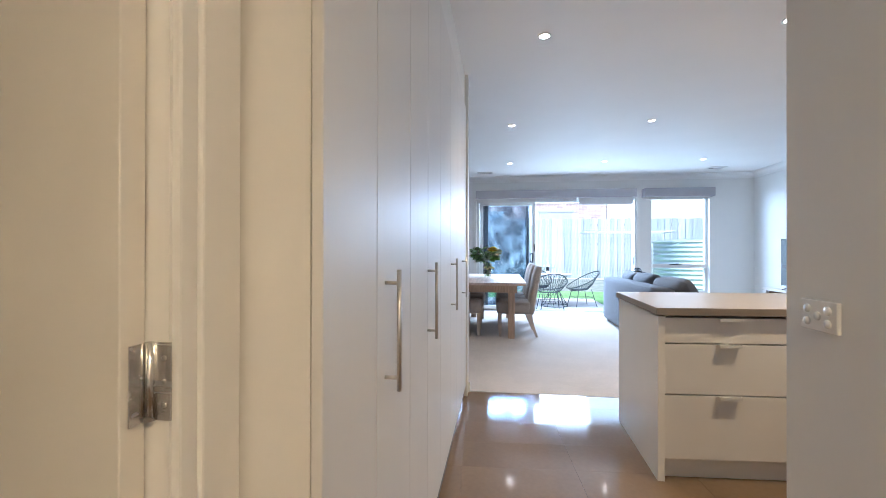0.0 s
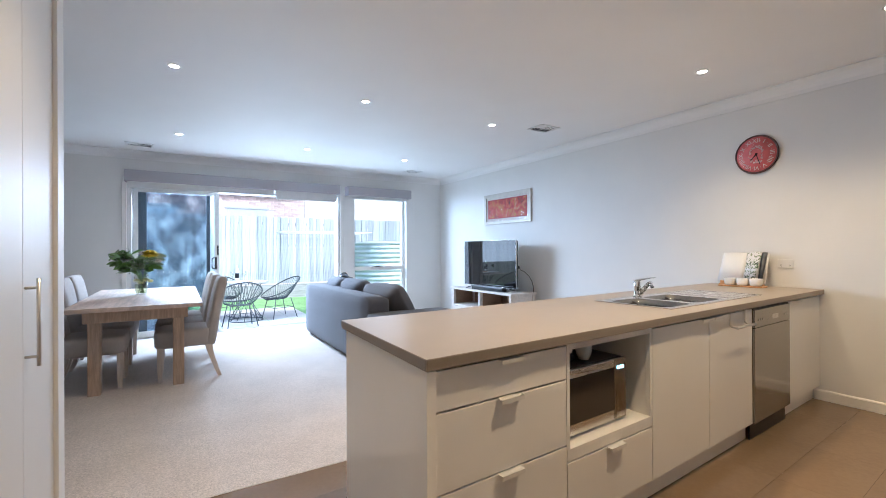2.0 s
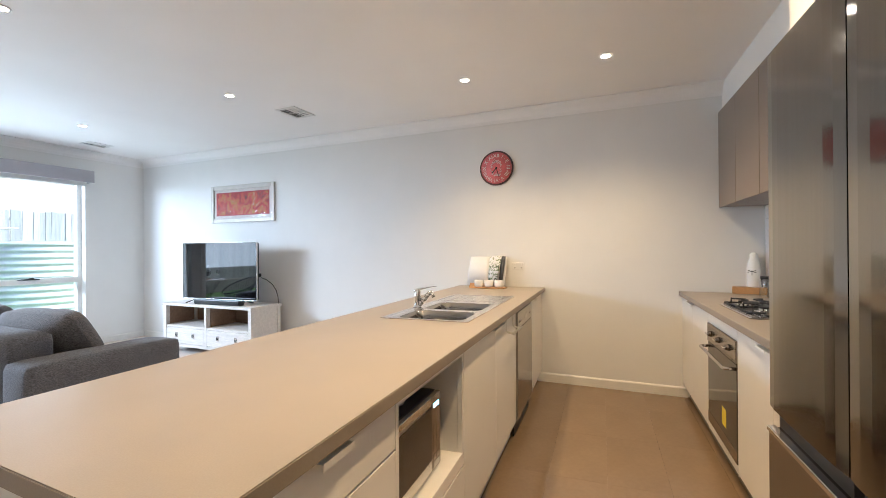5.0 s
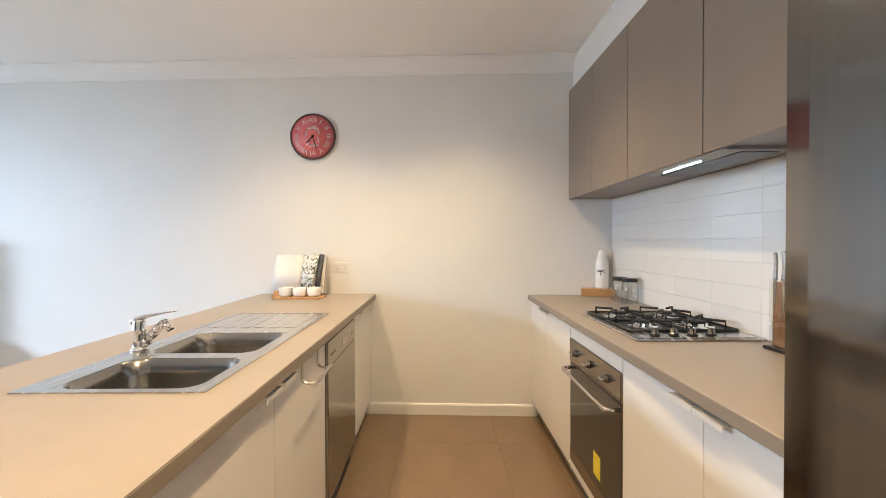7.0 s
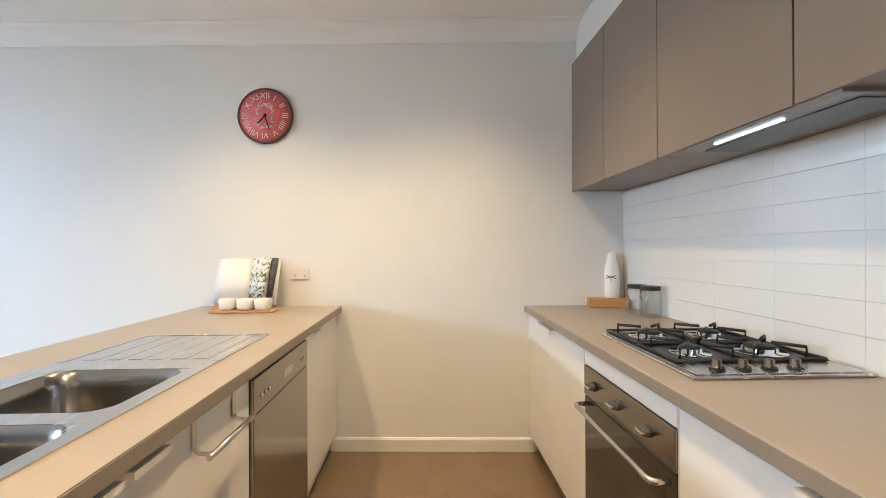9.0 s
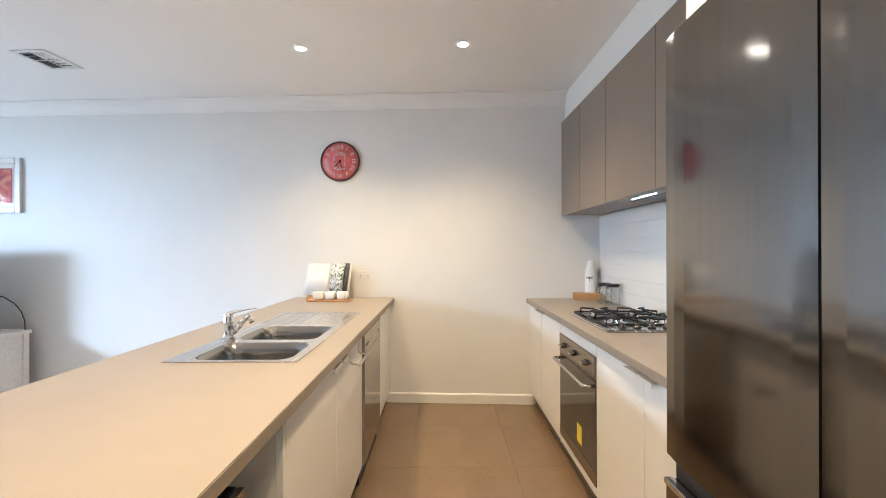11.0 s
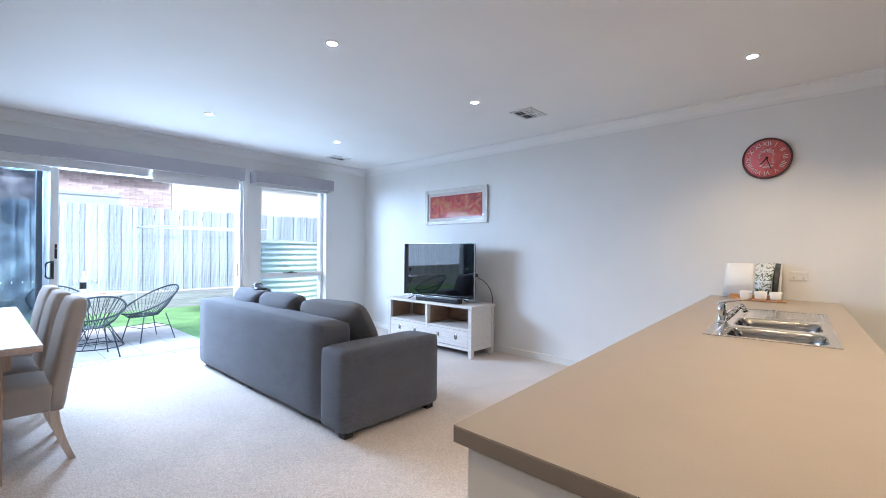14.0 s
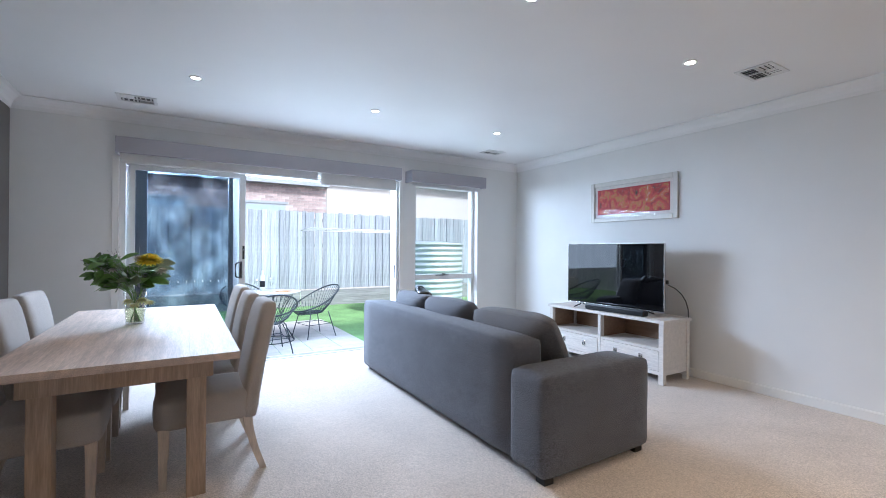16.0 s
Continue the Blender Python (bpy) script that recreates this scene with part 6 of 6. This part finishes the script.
# bricks above the fence line
brick_me = Shape().box(-0.115, 0.115, -0.006, 0.012, -0.038, 0.038).mesh("brick", M_BRICK)
for r in range(14):
    for c in range(21):
        x = -0.68 + c * 0.24 + (0.12 if r % 2 else 0)
        z = 2.15 + r * 0.086
        if any(w0 - 0.17 < x < w1 + 0.17 and z < 2.83 for w0, w1 in ((1.75, 3.05), (-0.9, 0.3))) or x > 4.25:
            continue
        b = new("brick", brick_me)
        b.parent = bw
        b.matrix_local = Matrix.Translation((x, 0.006, z))
rest = Shape()
for r in range(14):
    for c in range(36):
        x = -9.32 + c * 0.24 + (0.12 if r % 2 else 0)
        if x < -0.75:
            rest.box(x - 0.115, x + 0.115, 0, 0.018, 2.112 + r * 0.086, 2.188 + r * 0.086)
o = part("bricks", rest, M_BRICK, bw)
tagged(o, "", "", "", "stuff")
u = thing("side_house", pose(12.5, 12.0, 0), "pale two-storey rendered house beyond the side fence", "house")
part("wall", Shape().box(0, 6, -4, 12, -0.1, 5.0), M_RENDER, u)
part("roof", Shape().box(-0.5, 6.5, -4.5, 12.5, 5.0, 5.2, 0.02), M_GUTTER, u)
# rotary line
u = thing("clothes_line", pose(2.6, 13.85, 0), "white fold-down clothes line on the fence", "clothes line")
cl = Shape()
cl.tube([(0, 0, -0.065), (0, 0, 1.72), (2.4, 0, 1.72), (2.4, 0, -0.065)], 0.010, 8)
cl.tube([(0, 0, 1.72), (0, -0.9, 1.74), (2.4, -0.9, 1.74), (2.4, 0, 1.72)], 0.010, 8)
part("frame", cl, M_ALU, u)
ln = Shape()
for q in range(5):
    ln.tube([(0, -0.15 * (q + 1), 1.735), (2.4, -0.15 * (q + 1), 1.735)], 0.003, 4)
part("lines", ln, M_ALU, u)
# outdoor setting
OT = (1.40, 10.28)
u = thing("outdoor_table", pose(*OT, GZ), "round outdoor table with a pale top and black wire legs", "table")
part("top", Shape().lathe([(0, 0.70), (0.37, 0.70), (0.385, 0.712), (0.385, 0.725), (0.378, 0.73), (0, 0.73)], None, 40), M_STAND, u)
lg = Shape()
rods = []
for q in range(14):
    a = 2 * math.pi * q / 14
    rods.append(Shape().tube([(0.30 * math.cos(a), 0.30 * math.sin(a), 0.01), (0.10 * math.cos(a + 0.5), 0.10 * math.sin(a + 0.5), 0.36), (0.28 * math.cos(a + 1), 0.28 * math.sin(a + 1), 0.69)], 0.005, 5))
lg.tube([(0.30 * math.cos(2 * math.pi * q / 24), 0.30 * math.sin(2 * math.pi * q / 24), 0.01) for q in range(24)], 0.007, 6, True)
part("base_ring", lg, M_ROPE, u, "black wire ring")
for rod in rods:
    part("rod", rod, M_ROPE, u, "black wire rod")
TT = GZ + 0.7305
u = thing("wine_bottle", pose(1.26, 10.36, TT), "pale glass wine bottle with a dark label on the outdoor table", "bottle")
part("glass", Shape().lathe([(0, 0), (0.036, 0), (0.037, 0.01), (0.037, 0.19), (0.030, 0.22), (0.015, 0.25), (0.0145, 0.30), (0, 0.301)]), mat("frosted_bottle", (0.78, 0.80, 0.78), 0.2, vary=0.03), u)
part("label", Shape().lathe([(0.0375, 0.06), (0.0378, 0.061), (0.0378, 0.15), (0.0375, 0.151)]), M_BLACK, u, "dark paper label")
for gx, gy in ((1.16, 10.20), (1.36, 10.22)):
    u = thing("wine_glass", pose(gx, gy, TT), "clear stemmed wine glass on the outdoor table", "glass", "wine glasses")
    part("glass", Shape().lathe([(0, 0.0), (0.032, 0.001), (0.03, 0.004), (0.004, 0.008), (0.0035, 0.085), (0.02, 0.10), (0.036, 0.13), (0.033, 0.19), (0.0315, 0.19), (0.034, 0.13), (0.018, 0.103), (0, 0.09)], None, 20), M_GLASSWARE, u)
solo("notebook", Shape().box(-0.10, 0.10, -0.07, 0.07, 0, 0.012, 0.002), M_BAMBOO, pose(1.52, 10.12, TT, 0, 0, 20), "small tan book on the outdoor table", "book")


def wire_chair(m):
    """Round cord chair on thin rod legs; its front looks along +x."""
    u = thing("wire_chair", m, "black cord round outdoor chair on thin metal legs", "chair", "cord chairs on the patio")
    N = 40
    outer, inner = [], []
    for q in range(N):
        a = 2 * math.pi * q / N
        bk = (1 - math.cos(a)) / 2
        outer.append(Vector((0.32 * math.cos(a) - 0.08 * bk, 0.34 * math.sin(a), 0.41 + 0.37 * bk ** 1.2)))
        inner.append(Vector((0.16 * math.cos(a) + 0.02, 0.16 * math.sin(a), 0.36 + 0.02 * bk)))
    part("rim", Shape().tube(outer, 0.011, 8, True), M_ROPE, u)
    part("seat_ring", Shape().tube(inner, 0.008, 6, True), M_ROPE, u)
    for q in range(N):
        a, b = outer[q], inner[q]
        part("cord", Shape().tube([a, a.lerp(b, 0.55) - Vector((0, 0, 0.035)), b], 0.0042, 4), M_ROPE, u)
    for q in range(1, N // 2):
        part("seat_cord", Shape().tube([inner[q], inner[N - q]], 0.004, 4), M_ROPE, u)
    for lx, ly in ((0.22, 0.24), (0.22, -0.24), (-0.26, 0.24), (-0.26, -0.24)):
        part("leg", Shape().tube([(lx * 0.62, ly * 0.72, 0.385), (lx, ly, 0.0)], 0.008, 6), M_ROPE, u)
    part("brace", Shape().tube([(0.18, 0.19, 0.20), (0.18, -0.19, 0.20), (-0.21, -0.19, 0.20), (-0.21, 0.19, 0.20)], 0.005, 5, True), M_ROPE, u)
    return u


wc = wire_chair(pose(1.22, 9.55, GZ, 0, 0, 95))
copy_thing(wc, pose(2.00, 10.36, GZ, 0, 0, 195))
copy_thing(wc, pose(1.10, 11.05, GZ, 0, 0, 280))

# ---- floor tiles and pavers, laid last ----
fl = setting("floor_tiles", Shape().box(-5.4, 0.02, -4.6, 1.30, -0.0118, -0.0035), M_GROUT, "polished taupe floor tiles", KIT)
ft = Shape().box(-0.3078, 0.3078, -0.1566, 0.1566, -0.004, 0.004, 0.0004, seg=1).mesh("tile", M_TILE)
for r in range(18):
    for c in range(9):
        xx, yy = -0.195 - c * 0.6165, 0.19 + 1.0 - 0.029 - r * 0.314
        w = KIT @ Vector((xx, yy, 0))
        if w.x < -1.5 or w.x > 4.95 or w.y < -1.6 or w.y > 4.1:
            continue
        t = new("tile", ft)
        t.parent = fl
        t.matrix_local = Matrix.Translation((xx, yy, -0.003))
pv = setting("patio", Shape().box(-1.2, 2.56, NORTH + 0.275, 11.75, GZ - 0.03, GZ - 0.006), M_MORTAR, "square concrete pavers of the patio")
pm = Shape().box(-0.197, 0.197, -0.197, 0.197, -0.01, 0.01, 0.003, seg=1).mesh("paver", M_PAVER)
for r in range(7):
    for c in range(9):
        t = new("paver", pm)
        t.parent = pv
        t.matrix_local = Matrix.Translation((-1.0 + 0.40 * c + 0.15, NORTH + 0.48 + 0.40 * r, GZ - 0.01))
